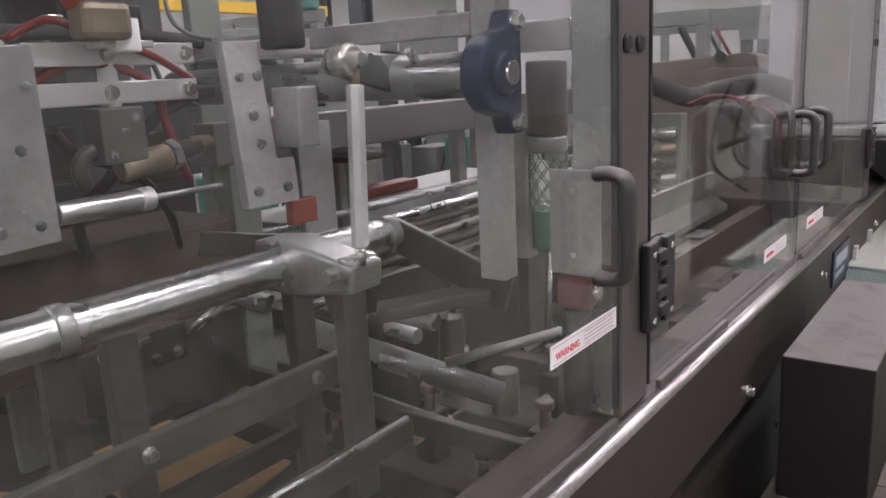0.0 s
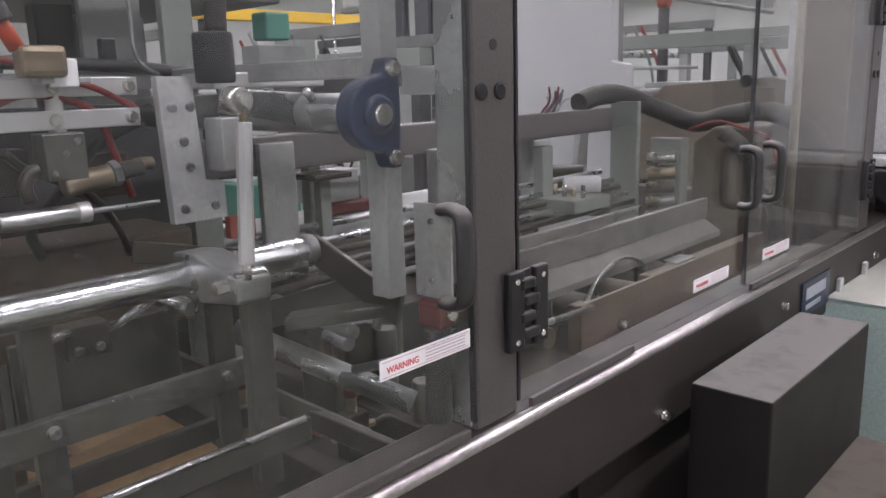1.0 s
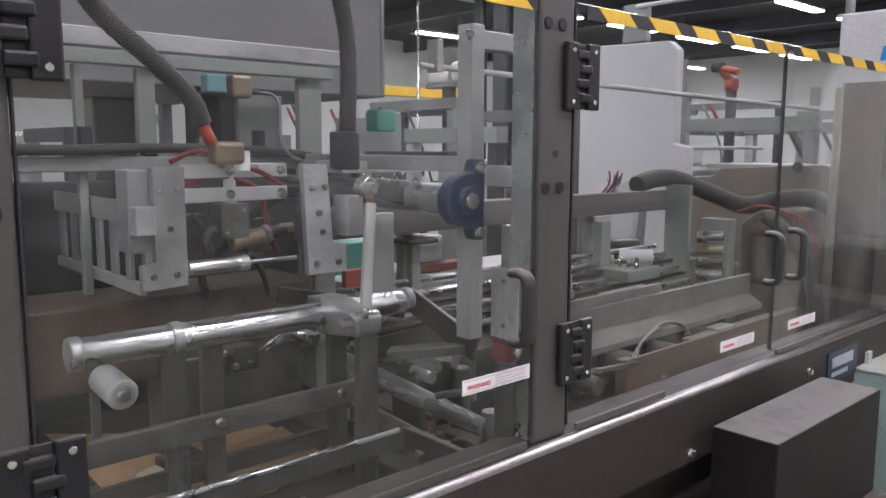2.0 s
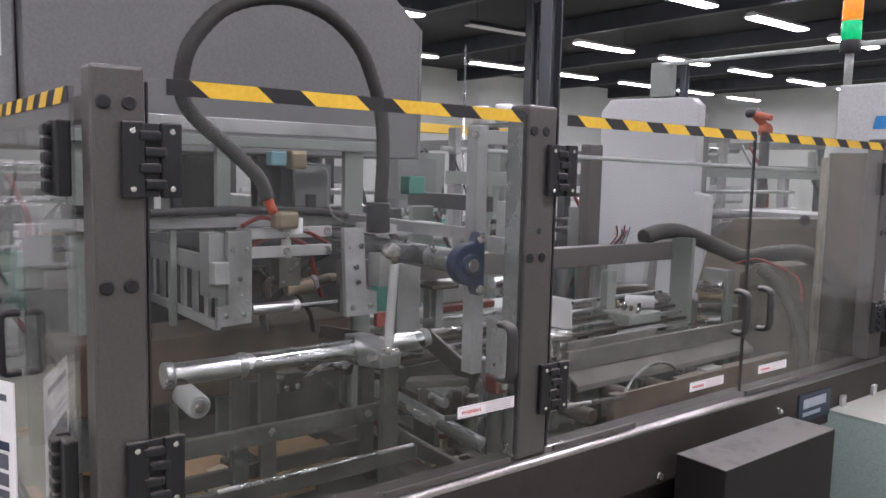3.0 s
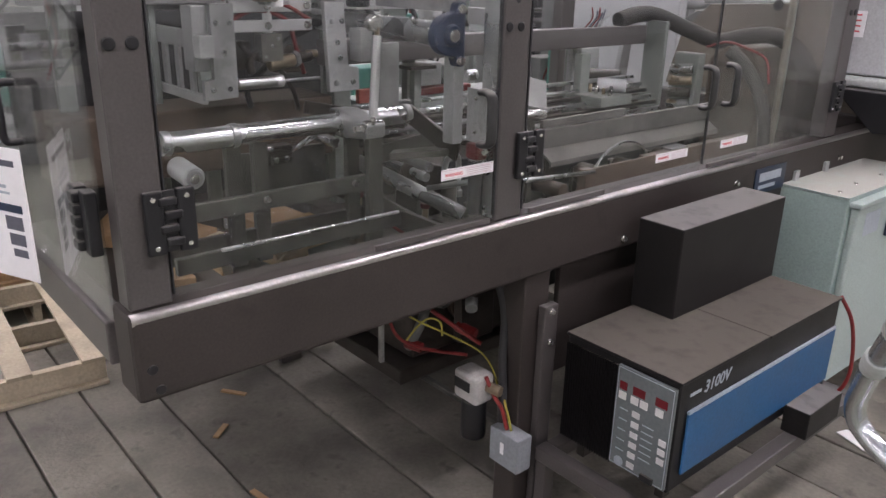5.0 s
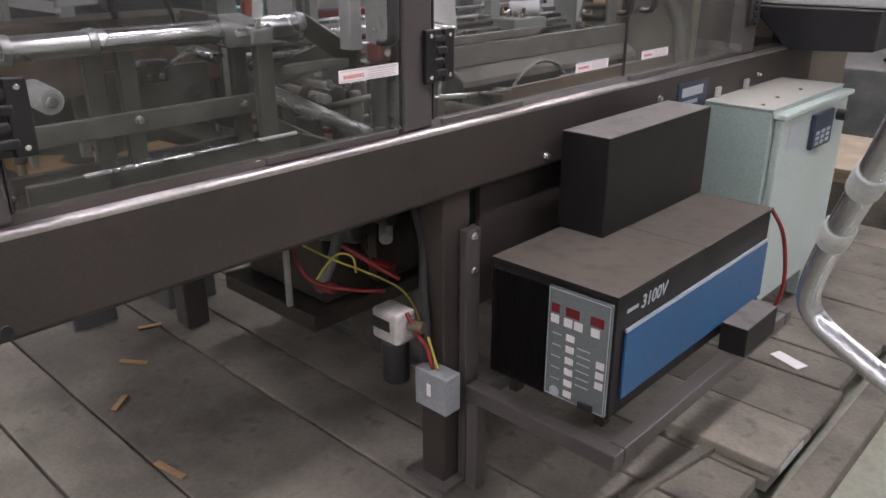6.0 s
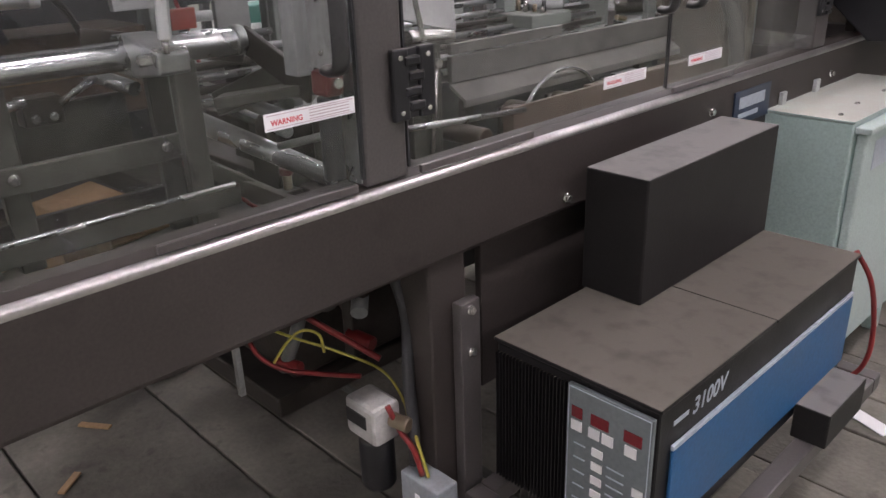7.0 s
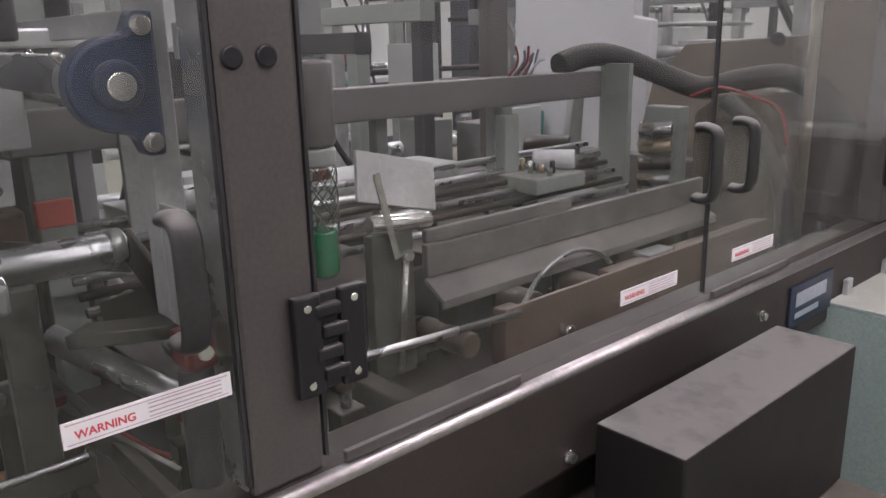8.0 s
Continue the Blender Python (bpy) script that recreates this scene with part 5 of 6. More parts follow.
part("board", bx((-0.10, 1.85, 0.001), (0.345, 2.09, 0.04), 0.005), WOOD, bd)
part("scuff", bx((0.346, 1.87, 0.004), (0.349, 2.07, 0.038), 0.001), FARPALE, bd)
single("paper_scrap", bx((-0.07, -0.03, 0), (0.07, 0.03, 0.004), 0.001, turn=Matrix.Translation((0.085, 2.64, 0.001)) @ Matrix.Rotation(radians(-20), 4, "Z")), WHITE, "crumpled white paper scrap on the planks", "paper")

# ---- end guard: second handle and placard ----
for hx in (-1.0,):
    pts = [(hx, -0.06, 1.54), (hx, -0.09, 1.54), (hx, -0.10, 1.525), (hx, -0.10, 1.46), (hx, -0.10, 1.415), (hx, -0.09, 1.40), (hx, -0.06, 1.40)]
    part("handle", sweep(pts, 0.0095, 12, 5), BLACK, ed, "black bow handle")
pl = thing("placard", (-1.03, -0.14, 1.06), "white printed placard hung on the end guard handle", "placard")
T = Matrix.Translation((-1.03, -0.135, 1.06)) @ Matrix.Rotation(radians(24), 4, "Z")
part("sheet", bx((-0.115, -0.002, 0.0), (0.115, 0.002, 0.335), 0.0008, turn=T), WHITE, pl)
for i, (a, b, z0, z1, mt) in enumerate(((-0.09, 0.09, 0.29, 0.305, INK), (-0.08, 0.05, 0.235, 0.243, SILVER), (-0.08, 0.06, 0.22, 0.226, SILVER), (-0.085, 0.0, 0.14, 0.20, INK), (0.0, 0.095, 0.175, 0.195, BLUE), (0.03, 0.09, 0.13, 0.165, INK), (0.035, 0.09, 0.09, 0.12, INK), (0.04, 0.09, 0.06, 0.08, INK))):
    part("print_block", bx((a, -0.0035, z0), (b, -0.0022, z1), 0, turn=T), mt, pl)
part("cord", sweep([(-1.03, -0.136, 1.395), (-1.02, -0.125, 1.42), (-1.01, -0.105, 1.435)], 0.003, 6, 4), RUBBER, pl)

for y, z0, hw in ((0.9625, 1.17, 0.0025), (1.0725, 1.17, 0.0025), (0.051, 1.17, 0.0015), (2.001, 1.17, 0.001)):
    part("gasket", bx((XF - 0.006, y - hw, z0), (XF + 0.005, y + hw, 2.03), 0.0005), RUBBER, mf, "thin black gasket strip")

# ---- pallets and goods by the end ----
def pallet(x, y, z, turn):
    p = thing("pallet", (x, y, z), "raw wooden pallet with open slats on the floor", "pallet", "pallets")
    T = Matrix.Translation((x, y, z)) @ Matrix.Rotation(radians(turn), 4, "Z")
    for i in range(4):
        part("slat", bx((-0.6, -0.5 + 0.3 * i, 0.12), (0.6, -0.4 + 0.3 * i, 0.14), 0.003, turn=T), PALLET, p)
    for a in (-0.575, 0.0, 0.535):
        part("stringer", bx((a, -0.5, 0.02), (a + 0.04, 0.5, 0.119), 0.003, turn=T), PALLET, p)
        part("slat", bx((a - 0.03, -0.5, 0.0), (a + 0.07, 0.5, 0.019), 0.003, turn=T), PALLET, p)
    return p


pallet(-2.914, -0.057, 0.0, -4)
pallet(-3.9, 0.4, -0.12, 85)
pallet(-4.2, 1.7, -0.12, 5)
for i, (x, y, z, a, b, c, mt, lab) in enumerate(((-3.9, 0.35, 0.021, 0.8, 0.7, 0.55, CARD, "brown stacked timber and cartons on a pallet"), (-4.2, 1.7, 0.021, 0.9, 0.8, 0.5, PALLET, "stacked wooden boards on a pallet"))):
    s = thing("goods_stack", (x, y, z), lab, "goods", "goods on pallets")
    for k in range(5):
        part("layer", bx((x - a / 2 + 0.03 * (k % 2), y - b / 2, z + c / 5 * k), (x + a / 2 - 0.02 * (k % 3), y + b / 2 - 0.04 * (k % 2), z + c / 5 * (k + 1) - 0.006), 0.005), mt, s)

# ---- machines further back in the hall ----
def production_machine(x, y, w, d, h, seed, tone):
    r = random.Random(seed)
    m = thing("production_machine", (x, y, -0.12), ("dark steel machine with posts, rollers and ducts", "grey steel machine with panels, posts and pipes", "pale machine with panels and a gantry")[tone], "machine", "machines in the hall")
    body = (FARDARK, FARMID, FARPALE)[tone]
    z = -0.12
    part("base", bx((x - w / 2, y - d / 2, z), (x + w / 2, y + d / 2, z + 0.75), 0.01), body, m)
    for sx in (-1, 1):
        for sy in (-1, 1):
            part("post", bx((x + sx * (w / 2 - 0.05) - 0.04, y + sy * (d / 2 - 0.05) - 0.04, z + 0.751), (x + sx * (w / 2 - 0.05) + 0.04, y + sy * (d / 2 - 0.05) + 0.04, z + h), 0.004), r.choice((FARMID, PALE, FARDARK, PLATE)), m)
    for sy in (-1, 1):
        part("top_beam", bx((x - w / 2, y + sy * (d / 2 - 0.05) - 0.05, z + h + 0.001), (x + w / 2, y + sy * (d / 2 - 0.05) + 0.05, z + h + 0.1), 0.004), r.choice((FARMID, PALE, FARDARK)), m)
    for i in range(r.randint(5, 8)):
        a, b = x + r.uniform(-0.45, 0.35) * w, y + r.uniform(-0.45, 0.35) * d
        zz = z + r.uniform(0.75, h * 0.8)
        part("panel", bx((a, b, zz), (a + r.uniform(0.05, 0.3), b + r.uniform(0.1, 0.45), zz + r.uniform(0.12, 0.5)), 0.006), r.choice((FARMID, FARPALE, FARDARK, PALE, GREY, FARMID)), m)
    for i in range(r.randint(3, 6)):
        zz, a = z + r.uniform(0.8, h), x + r.uniform(-0.4, 0.4) * w
        part("roller", cy((a, y - d / 2 + 0.06, zz), (a, y + d / 2 - 0.06, zz), r.uniform(0.015, 0.05), 14), r.choice((STEEL, CHROME, DARKST, PLATE)), m)
    for i in range(r.randint(2, 4)):
        b = y + r.uniform(-0.4, 0.4) * d
        part("conduit", sweep([(x + 0.3 * w, b, z + h), (x + 0.42 * w, b + 0.1, z + h * 0.8), (x + 0.40 * w, b + r.uniform(-0.2, 0.3), z + h * 0.6), (x + 0.2 * w, b + 0.1, z + 0.76)], r.uniform(0.008, 0.022), 8, 6), r.choice((RUBBER, FARMID, RUBBER, WIRE_R)), m)
    part("control_box", bx((x + w / 2 - 0.02, y - 0.15, z + 1.0), (x + w / 2 + 0.14, y + 0.15, z + 1.4), 0.008), r.choice((TEAL, GREY, FARPALE)), m)
    return m


for k, (x, y, w, d, h, t) in enumerate(((-3.1, 2.1, 0.8, 1.6, 1.75, 1), (-3.2, 3.9, 0.9, 1.3, 1.9, 0), (-5.0, 3.4, 1.2, 2.2, 2.2, 2), (-5.4, 0.6, 1.0, 1.8, 1.9, 2), (-4.3, 5.8, 1.2, 1.8, 2.1, 0), (-2.4, 6.2, 1.3, 1.6, 2.0, 0), (-7.5, 5.5, 1.5, 3.0, 2.3, 1), (-5.0, 9.0, 1.6, 2.4, 2.4, 1), (-1.2, 7.4, 1.4, 1.6, 1.9, 1), (-8.0, 1.8, 1.5, 2.6, 2.1, 2), (-2.6, 10.0, 1.8, 2.0, 2.2, 0), (0.6, 6.6, 1.2, 1.4, 1.6, 0), (-8.0, -1.2, 1.4, 2.0, 2.0, 1), (-8.5, 11.5, 2.0, 2.6, 2.3, 0))):
    production_machine(x, y, w, d, h, 11 + k, t)

fm = thing("sloped_machine", (-2.4, 5.0, -0.12), "beige machine housing with a sloped shoulder", "machine")
part("body", prism([(-2.75, -0.12), (-1.5, -0.12), (-1.5, 1.60), (-2.25, 1.56), (-2.75, 1.25)], 4.75, 5.3, "y", 0.01), FARMID, fm)
part("top", bx((-2.2, 4.75, 1.615), (-1.55, 5.25, 1.65), 0.004), FARPALE, fm)
gt = thing("yellow_gantry", (-6.0, 5.4, -0.12), "yellow painted crane rail on dark posts", "gantry")
part("rail", bx((-6.06, 3.8, 2.29), (-5.94, 6.1, 2.39), 0.006), YELLOW, gt)
for yb in (3.9, 6.0):
    part("post", bx((-6.05, yb - 0.05, -0.12), (-5.95, yb + 0.05, 2.289), 0.004), FARDARK, gt)

# cabinet with lettering, cable tube and hung parts
for i, (a, b, c, dd) in enumerate(((-0.70, -0.64, 2.13, 2.19), (-0.63, -0.60, 2.11, 2.18), (-0.615, -0.55, 2.085, 2.13), (-0.54, -0.49, 2.07, 2.135), (-0.60, -0.51, 2.155, 2.165))):
    part("lettering", prism([(a, c), (b, c), (b + 0.012, dd), (a + 0.012, dd)], 3.497, 3.4995, "y", 0), LOGO, rc)
part("notice", bx((-0.635, 3.496, 1.545), (-0.55, 3.4995, 1.665), 0), WHITE, rc)
for i in range(4):
    part("print_line", bx((-0.63, 3.4945, 1.568 + 0.025 * i), (-0.57, 3.496, 1.575 + 0.025 * i), 0), RED, rc)
part("ledge", bx((-0.66, 3.36, 1.33), (0.1, 3.499, 1.368), 0.01), FARPALE, rc)
part("hung_box", prism([(-0.56, 1.325), (0.0, 1.325), (0.0, 1.16), (-0.35, 1.14)], 3.3, 3.6, "y", 0.006), BLACK, rc)
part("tube_post", bx((-0.62, 3.51, 2.345), (-0.54, 3.56, 2.60), 0.004), FARPALE, rc)
part("side_cabinet", bx((-0.64, 3.6, 2.35), (0.1, 4.5, 2.60), 0.01), FARPALE, rc)
ct = thing("cable_tube", (-1.5, 3.8, 2.44), "white overhead cable tube between two brackets", "cable tube")
part("tube", cy((-2.39, 4.12, 2.64), (-0.60, 3.53, 2.535), 0.014, 12), FARPALE, ct)
part("bracket", bx((-2.46, 4.10, 2.42), (-2.29, 4.16, 2.655), 0.004), PALE, ct)
for i in range(5):
    yb = 0.755 + 0.048 * i
    part("lettering", prism([(yb, 2.545 - 0.012 * (i % 2)), (yb + 0.03, 2.54), (yb + 0.045, 2.615), (yb + 0.018, 2.615)], -1.6495, -1.647, "x", 0), LOGO, hd)
part("seam", bx((-1.6495, 1.53, 1.94), (-1.647, 1.545, 2.45), 0), FARMID, hd)
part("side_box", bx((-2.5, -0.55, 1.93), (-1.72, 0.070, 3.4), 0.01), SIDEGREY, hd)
part("notice", bx((-1.7195, -0.015, 2.20), (-1.718, 0.03, 2.36), 0), WHITE, hd)
part("column", bx((-2.5, 0.75, -0.12), (-2.3, 0.95, 1.929), 0.01), HOODGREY, hd)
part("column", bx((-2.45, 1.15, -0.12), (-2.2, 1.4, 1.929), 0.01), HOODGREY, hd)
part("lower_box", bx((-2.35, 0.56, 1.0), (-2.0, 1.14, 1.45), 0.01), FARDARK, hd)
# bench and boards beyond the cabinet
bn = thing("plywood_stack", (-0.1, 5.2, -0.12), "raw plywood sheets stacked on timber bearers", "plywood")
for i in range(3):
    part("sheet", bx((-0.75, 4.7, 0.20 + 0.03 * i), (0.5, 5.7, 0.227 + 0.03 * i), 0.003), PALLET, bn)
for yb in (4.72, 5.1, 5.5):
    part("bearer", bx((-0.75, yb, -0.12), (0.5, yb + 0.1, 0.199), 0.004), WOOD, bn)
part("post", cy((1.1, 0.87, -0.12), (1.1, 0.87, 0.82), 0.0215, 14), GALV, bp)

for a, b in (((0.617, 0.954, 1.136), (0.635, 0.920, 1.178)), ((0.672, 0.853, 1.260), (0.690, 0.820, 1.300))):
    part("sleeve", cy(a, b, 0.0255, 16, 0.003), FARPALE, bp)

# grimy trough, and dark sheets added to darken what shows behind and below
single("dark_trough", bx((-1.42, 0.06, 1.20), (-1.20, 0.95, 1.40), 0.008), GRIME, "grimy dark trough behind the shaft", "trough")
part("back_board", bx((-1.66, 0.06, 1.0), (-1.64, 1.18, 1.66), 0.004), FARDARK, mf)
# added sheet that hides the lit floor and stands for shade under the bed
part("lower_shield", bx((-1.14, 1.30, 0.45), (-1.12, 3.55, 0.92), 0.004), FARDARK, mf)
sc2 = thing("slide_carriage", (-1.2, 2.32, 1.2), "pale carriage block on the slide rods", "carriage")
part("block", bx((-1.26, 2.22, 1.255), (-1.06, 2.44, 1.30), 0.005), PALE, sc2)
part("bracket", bx((-1.24, 2.24, 1.301), (-1.20, 2.30, 1.47), 0.003), PALE, sc2)
part("grip", cy((-1.2, 2.36, 1.33), (-1.1, 2.44, 1.33), 0.03, 18, 0.006), GREY, sc2)
for i in range(7):
    part("fitting", cy((-1.23 + 0.025 * i, 2.30 + 0.02 * (i % 3), 1.30), (-1.23 + 0.025 * i, 2.30 + 0.02 * (i % 3), 1.325 + 0.012 * (i % 2)), 0.008, 8), (BOLT, BRASS, BLACK)[i % 3], sc2)
for i in range(8):
    yb = 1.15 + 0.18 * i
    single("grimy_block", bx((-0.70 + 0.02 * (i % 3), yb, 0.936), (-0.58 + 0.015 * (i % 2), yb + 0.09, 0.985 + 0.012 * (i % 3)), 0.006), GRIME, "grimy steel block on the machine bed", "block", group="blocks on the bed")

part("end_cap", cy((-1.04, 0.374, 1.23), (-1.036, 0.374, 1.2297), 0.024, 18, 0.001), PLATE, sh, "steel end washer")
bolt(sh, (-1.036, 0.374, 1.2297), "x", 0.012, 0.008)

for y, z in ((2.224, 1.067), (1.545, 0.985), (3.1, 1.05)):
    bolt(mf, (-0.39, y, z), "x", 0.010, 0.014)

ev = thing("rail_end_valves", (-0.42, 3.66, 1.151), "small white, red and brass valves on the rail end", "valves")
part("block", bx((-0.47, 3.58, 1.151), (-0.40, 3.70, 1.24), 0.005), FARPALE, ev)
part("knob", cy((-0.43, 3.56, 1.19), (-0.43, 3.53, 1.19), 0.02, 14, 0.004), WIRE_R, ev)
part("body", bx((-0.49, 3.45, 1.151), (-0.45, 3.55, 1.30), 0.005), DARKST, ev)
part("tube", sweep([(-0.42, 3.66, 1.24), (-0.40, 3.68, 1.30), (-0.36, 3.70, 1.30), (-0.34, 3.70, 1.22), (-0.36, 3.70, 1.10)], 0.009, 10, 6), FARPALE, ev)
part("cap", cy((-0.43, 3.66, 1.24), (-0.43, 3.66, 1.27), 0.015, 12, 0.003), YELLOW, ev)

# thin chrome rod added to draw the highlight on the link bar's top edge
part("polished_edge", cy((-0.727, 0.30, 1.118), (-0.727, 0.87, 1.118), 0.006, 12), CHROME, lo)
part("bright_plate", bx((-0.590, 1.004, 1.672), (-0.500, 1.012, 1.716), 0.002), ALU, up, "bright aluminium plate")
for i in range(6):
    part("clip", bx((-1.34, 0.10 + 0.15 * i, 1.731), (-1.315, 0.13 + 0.15 * i, 1.76 + 0.02 * (i % 3)), 0.003), (DARKST, BOLT, BLACK)[i % 3], rf)
part("bundle", sweep([(-1.33, 0.1, 1.76), (-1.30, 0.3, 1.745), (-1.31, 0.6, 1.75), (-1.29, 0.9, 1.74), (-1.25, 1.1, 1.70), (-1.2, 1.15, 1.6)], 0.013, 10, 6), RUBBER, rf, "black cable bundle")
part("bundle", sweep([(-1.05, 0.79, 1.64), (-1.08, 0.72, 1.60), (-1.10, 0.66, 1.53), (-1.12, 0.60, 1.46), (-1.15, 0.62, 1.40)], 0.010, 8, 6), RUBBER, gh, "black air tube")
part("bundle", sweep([(-1.06, 0.55, 1.60), (-1.09, 0.60, 1.56), (-1.08, 0.68, 1.52), (-1.10, 0.74, 1.45), (-1.14, 0.78, 1.38)], 0.008, 8, 6), DARKST, gh)
part("manifold", bx((-1.14, 0.53, 1.52), (-1.09, 0.60, 1.60), 0.004), DARKST, gh)
part("manifold", bx((-1.15, 0.69, 1.50), (-1.10, 0.78, 1.58), 0.004), GRIME, gh)

# thin rail, smoky end sheet and a far robot arm
tr = thing("thin_rail", (-0.9, 2.2, 1.93), "thin pale rail high behind the guard doors", "rail")
part("rail", cy((-0.90, 1.08, 1.955), (-0.90, 3.38, 1.925), 0.008, 10), FARPALE, tr)
for yb in (1.12, 3.34):
    part("bracket", bx((-0.92, yb, 1.94), (-0.88, yb + 0.02, 2.02), 0.002), PLATE, tr)
es = thing("smoky_end_sheet", (-0.55, 2.97, 1.151), "brown smoked acrylic sheet by the far guard post", "sheet")
part("sheet", bx((-0.628, 2.962, 1.151), (-0.478, 2.968, 2.0), 0.001), SMOKE, es).visible_shadow = False
part("edge", bx((-0.634, 2.958, 1.151), (-0.629, 2.972, 2.0), 0.001), PALE, es)
ra = thing("robot_arm", (-3.25, 7.0, -0.12), "orange red robot arm on a dark column far back", "robot")
part("column", cy((-3.25, 7.0, -0.12), (-3.25, 7.0, 2.30), 0.05, 16, 0.01), FARDARK, ra)
part("shoulder", cy((-3.30, 7.0, 2.36), (-3.20, 7.0, 2.36), 0.07, 18, 0.02), ROBOT, ra)
part("upper_arm", cy((-3.24, 7.0, 2.38), (-3.36, 6.95, 2.53), 0.042, 14, 0.01), ROBOT, ra)
part("forearm", cy((-3.38, 6.95, 2.53), (-3.14, 6.9, 2.47), 0.032, 14, 0.01), ROBOT, ra)
part("elbow", cy((-3.43, 6.95, 2.53), (-3.31, 6.95, 2.53), 0.048, 16, 0.01), FARDARK, ra)

# drive housing and sump, added to fill the shaded clutter under the bed
dh = thing("drive_housing", (-1.07, 1.27, 0.44), "oily dark gear housing with a motor under the bed", "gear housing")
part("body", bx((-1.30, 1.04, 0.50), (-0.87, 1.52, 0.90), 0.012), BEDGRIME_SHADED, dh)
part("flange", cy((-0.87, 1.30, 0.70), (-0.84, 1.30, 0.70), 0.11, 24, 0.006), GRIME, dh)
part("boss", cy((-0.84, 1.30, 0.70), (-0.81, 1.30, 0.70), 0.05, 20, 0.006), DARKST, dh)
for k in range(6):
    a = math.pi / 3 * k
    bolt(dh, (-0.84, 1.30 + 0.085 * math.cos(a), 0.70 + 0.085 * math.sin(a)), "x", 0.008, 0.008, STEEL)
part("sump", bx((-1.34, 0.96, 0.44), (-0.83, 1.56, 0.499), 0.006), DARKST, dh)
part("hanger", bx((-1.10, 1.05, 0.901), (-0.95, 1.12, 0.925), 0.003), DARKST, dh)
part("pipe", sweep([(-0.86, 1.10, 0.86), (-0.80, 1.06, 0.84), (-0.76, 1.02, 0.78), (-0.75, 0.98, 0.70), (-0.80, 0.97, 0.60)], 0.016, 10, 6), FARMID, dh, "pale grey air pipe")
part("pipe", sweep([(-0.86, 1.20, 0.87), (-0.76, 1.17, 0.86), (-0.66, 1.12, 0.84), (-0.58, 1.05, 0.80)], 0.020, 10, 6), FARMID, dh, "pale grey air pipe")
part("fitting", cy((-0.80, 0.96, 0.62), (-0.74, 0.98, 0.62), 0.018, 12, 0.003), WIRE_R, dh, "red fitting")
part("fitting", cy((-0.70, 1.10, 0.68), (-0.63, 1.12, 0.67), 0.020, 12, 0.003), WIRE_R, dh, "red fitting")

# torn carton and wood scraps on the bed
tc = thing("torn_carton", (-1.07, 0.74, 0.936), "torn open brown carton lying on the bed", "carton")
part("panel", bx((-0.09, -0.13, 0.0), (0.09, 0.12, 0.006), 0.001, turn=Matrix.Translation((-1.07, 0.73, 0.985)) @ Matrix.Rotation(radians(12), 4, "Z") @ Matrix.Rotation(radians(14), 4, "Y")), CARD, tc)
part("flap", bx((-0.09, -0.07, 0.0), (0.09, 0.0, 0.005), 0.001, turn=Matrix.Translation((-1.05, 0.61, 0.985)) @ Matrix.Rotation(radians(12), 4, "Z") @ Matrix.Rotation(radians(42), 4, "X")), CARD, tc)
part("side", bx((-0.08, -0.12, 0.0), (-0.074, 0.11, 0.05), 0.001, turn=Matrix.Translation((-1.06, 0.73, 0.937)) @ Matrix.Rotation(radians(12), 4, "Z")), CARD, tc)
for x, y, l, w, h, a, b in ((-0.83, 0.70, 0.06, 0.03, 0.03, 30, 8), (-0.79, 0.64, 0.05, 0.035, 0.02, -20, 0), (-1.0, 0.42, 0.035, 0.05, 0.13, 10, 6), (-0.72, 0.50, 0.07, 0.02, 0.015, 60, 0), (-0.63, 0.86, 0.05, 0.025, 0.02, 15, 0)):
    single("wood_scrap", bx((-l / 2, -w / 2, 0), (l / 2, w / 2, h), 0.002, turn=Matrix.Translation((x, y, 0.936)) @ Matrix.Rotation(radians(a), 4, "Z") @ Matrix.Rotation(radians(b), 4, "X")), PALLET, "pale broken wood scrap on the oily bed", "scrap", group="scraps on the bed")


def bed_valve(x, y, h, seed):
    """A small grimy air valve: block, stem, two fittings and a tube to the bed."""
    r = random.Random(seed)
    v = thing("bed_valve", (x, y, 0.936), "grimy air valve with brass fittings on the bed", "valve", "valves on the bed")
    part("block", bx((x - 0.022, y - 0.028, 0.936), (x + 0.022, y + 0.028, 0.936 + h), 0.004), r.choice((GRIME, DARKST, LOWST)), v)
    part("stem", cy((x, y, 0.936 + h), (x, y, 0.936 + h + 0.035), 0.011, 12, 0.002), r.choice((STEEL, BRASS, DARKST)), v)
    part("cap", cy((x, y, 0.936 + h + 0.035), (x, y, 0.936 + h + 0.052), 0.017, 14, 0.003), r.choice((BLACK, DARKRED, GRIME)), v)
    for sgn in (-1, 1):
        part("fitting", cy((x, y + sgn * 0.028, 0.936 + h * 0.6), (x + 0.004, y + sgn * 0.055, 0.936 + h * 0.6), 0.009, 6, 0.001, smooth=False), BRASS, v, "brass fitting")
    part("tube", sweep([(x + 0.004, y + 0.055, 0.936 + h * 0.6), (x + 0.01, y + 0.09, 0.936 + h * 0.62), (x + r.uniform(-0.03, 0.03), y + 0.13, 0.975), (x + r.uniform(-0.05, 0.05), y + 0.17, 0.945)], 0.0055, 8, 6), r.choice((RUBBER, WIRE_R, RUBBER)), v)


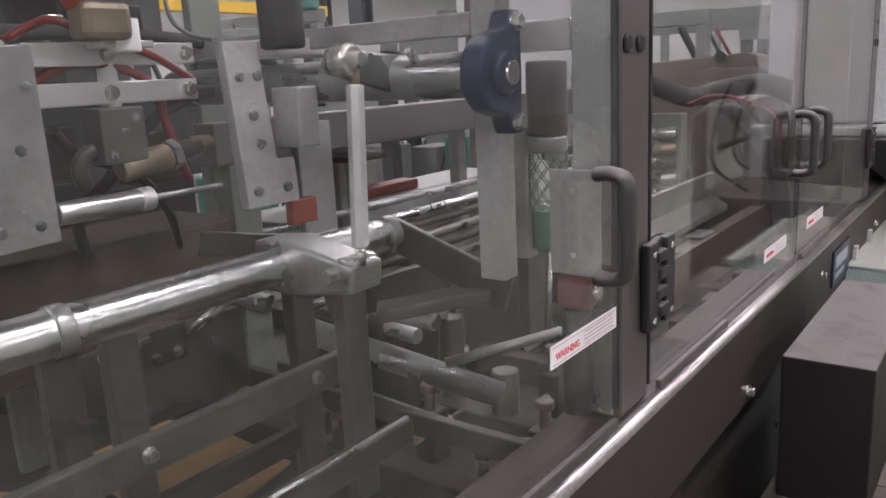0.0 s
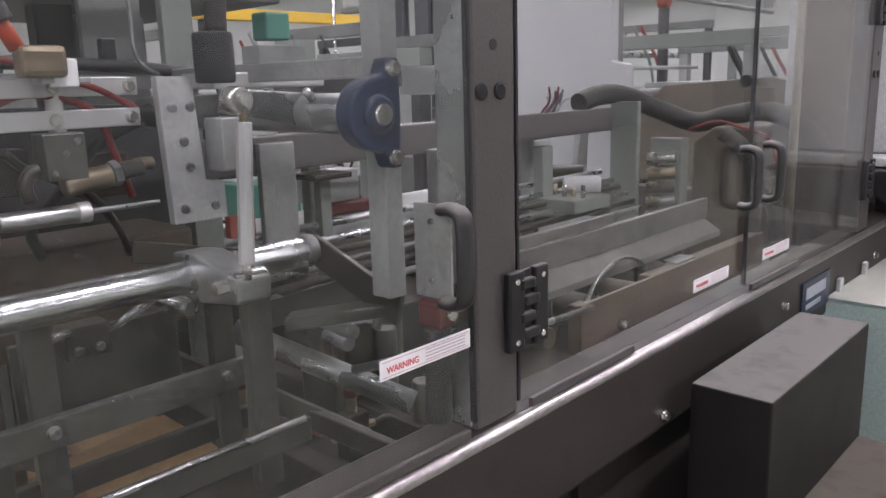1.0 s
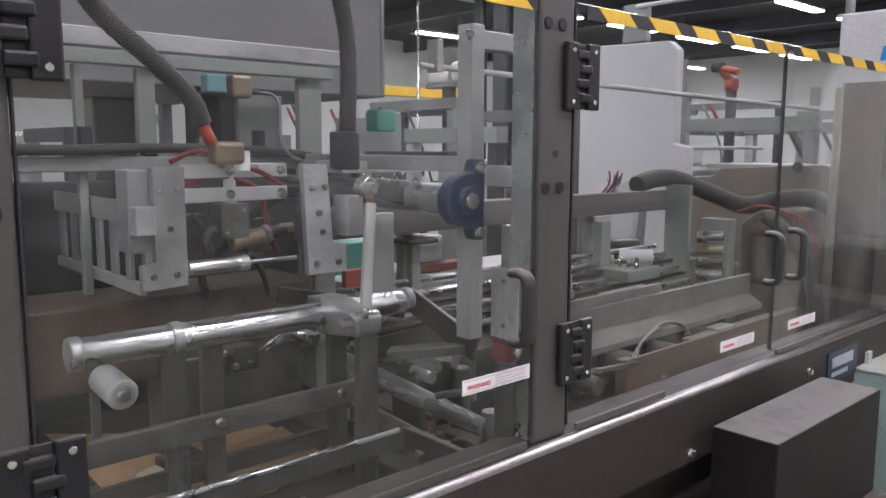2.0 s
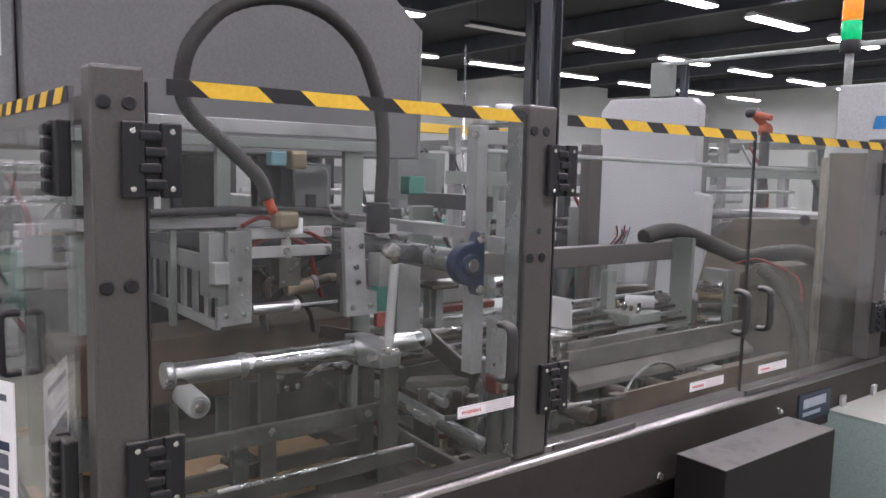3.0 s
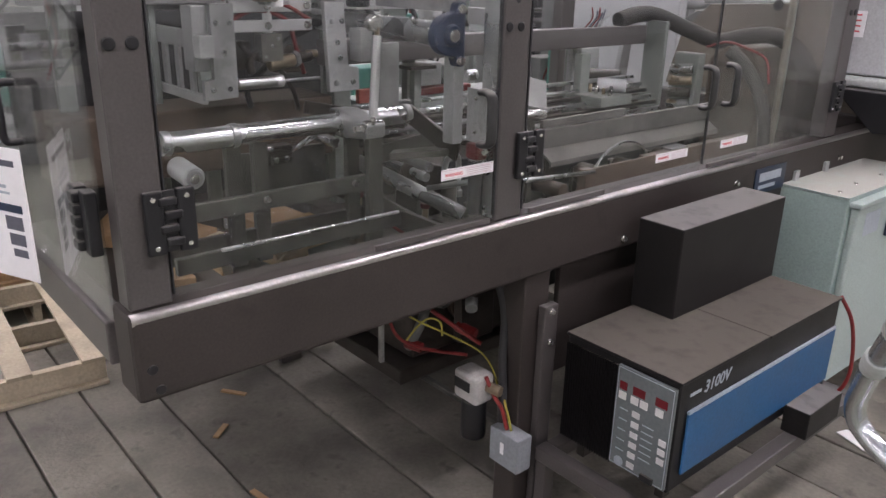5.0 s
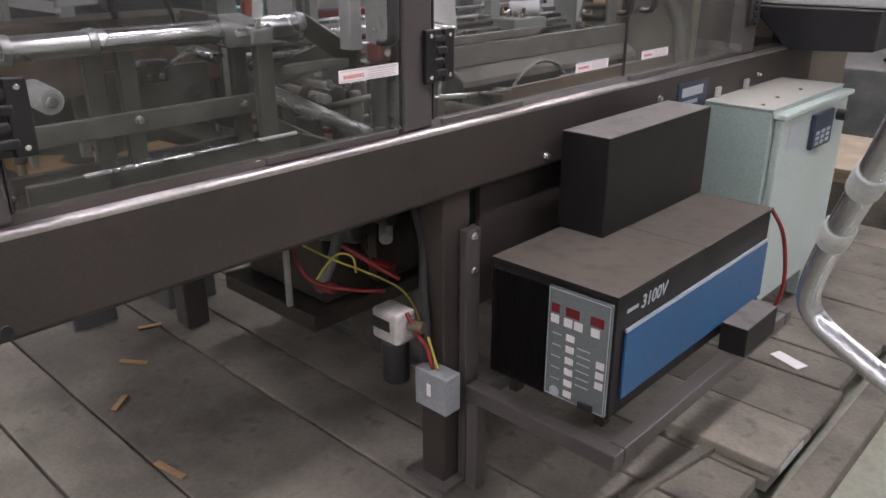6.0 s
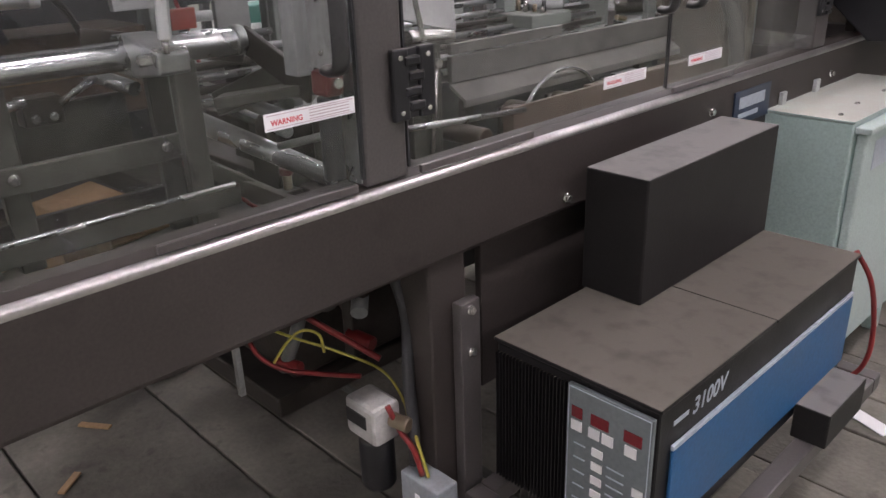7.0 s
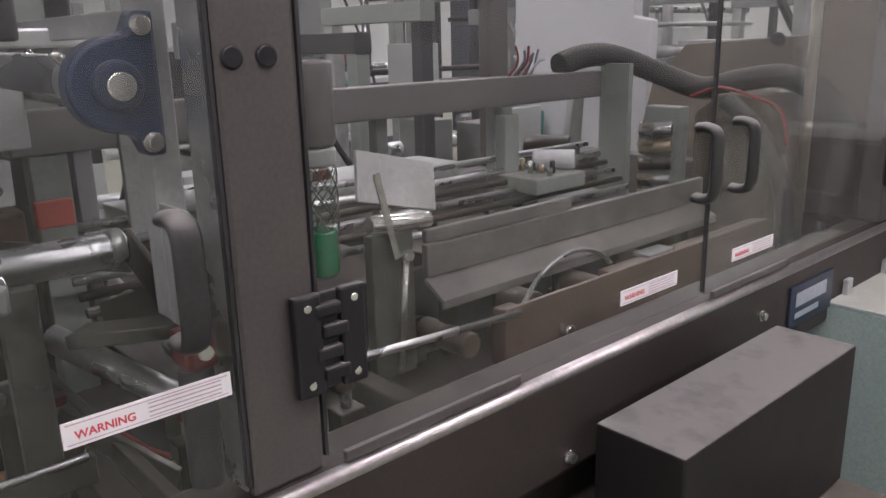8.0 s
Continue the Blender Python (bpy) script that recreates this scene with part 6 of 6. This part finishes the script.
for k, (x, y, h) in enumerate(((-0.62, 1.12, 0.09), (-0.70, 1.30, 0.12), (-0.60, 1.02, 0.06), (-0.83, 1.06, 0.10), (-0.66, 0.98, 0.05), (-0.60, 1.40, 0.05), (-0.98, 0.90, 0.13), (-1.12, 0.50, 0.10), (-1.05, 0.28, 0.12), (-0.62, 0.58, 0.03))):
    bed_valve(x, y, h, 60 + k)

# pole and silver filters on a stand behind the machine
sp = thing("filter_stand", (-5.2, 5.0, -0.12), "dark stand with two silver air filters and a thin pole", "stand")
part("post", bx((-5.17, 4.96, -0.12), (-5.05, 5.04, 2.33), 0.006), FARDARK, sp)
part("head", bx((-5.40, 4.94, 2.331), (-4.80, 5.06, 2.37), 0.004), FARMID, sp)
for xx in (-5.28, -4.93):
    part("filter", cy((xx, 5.0, 2.371), (xx, 5.0, 2.56), 0.10, 18, 0.03), ALU, sp, "silver domed filter")
part("pole", cy((-5.58, 5.0, -0.12), (-5.58, 5.0, 3.22), 0.012, 8), GALV, sp)

# work bench with cartons beyond the end guard
wbn = thing("work_bench", (-8.6, 1.4, -0.12), "pale work bench with dark legs and cartons on it", "bench")
part("top", bx((-9.3, 0.7, 0.74), (-7.9, 2.1, 0.80), 0.006), FARPALE, wbn)
for xx in (-9.25, -8.0):
    for yy in (0.75, 2.0):
        part("leg", bx((xx, yy, -0.12), (xx + 0.06, yy + 0.06, 0.739), 0.004), FARDARK, wbn)
for x, y, a, b, c, m in ((-8.7, 1.0, 0.4, 0.35, 0.30, WHITE), (-8.4, 1.6, 0.35, 0.4, 0.42, CARD), (-9.0, 1.75, 0.3, 0.3, 0.5, FARPALE)):
    t = thing("bench_carton", (x, y, 0.80), "closed carton standing on the work bench", "carton", "cartons on the bench")
    part("box", bx((x - a / 2, y - b / 2, 0.80), (x + a / 2, y + b / 2, 0.80 + c), 0.004), m, t)
    part("tape_strip", bx((x - a / 2, y - 0.025, 0.801 + c), (x + a / 2, y + 0.025, 0.803 + c), 0), PALLET, t)
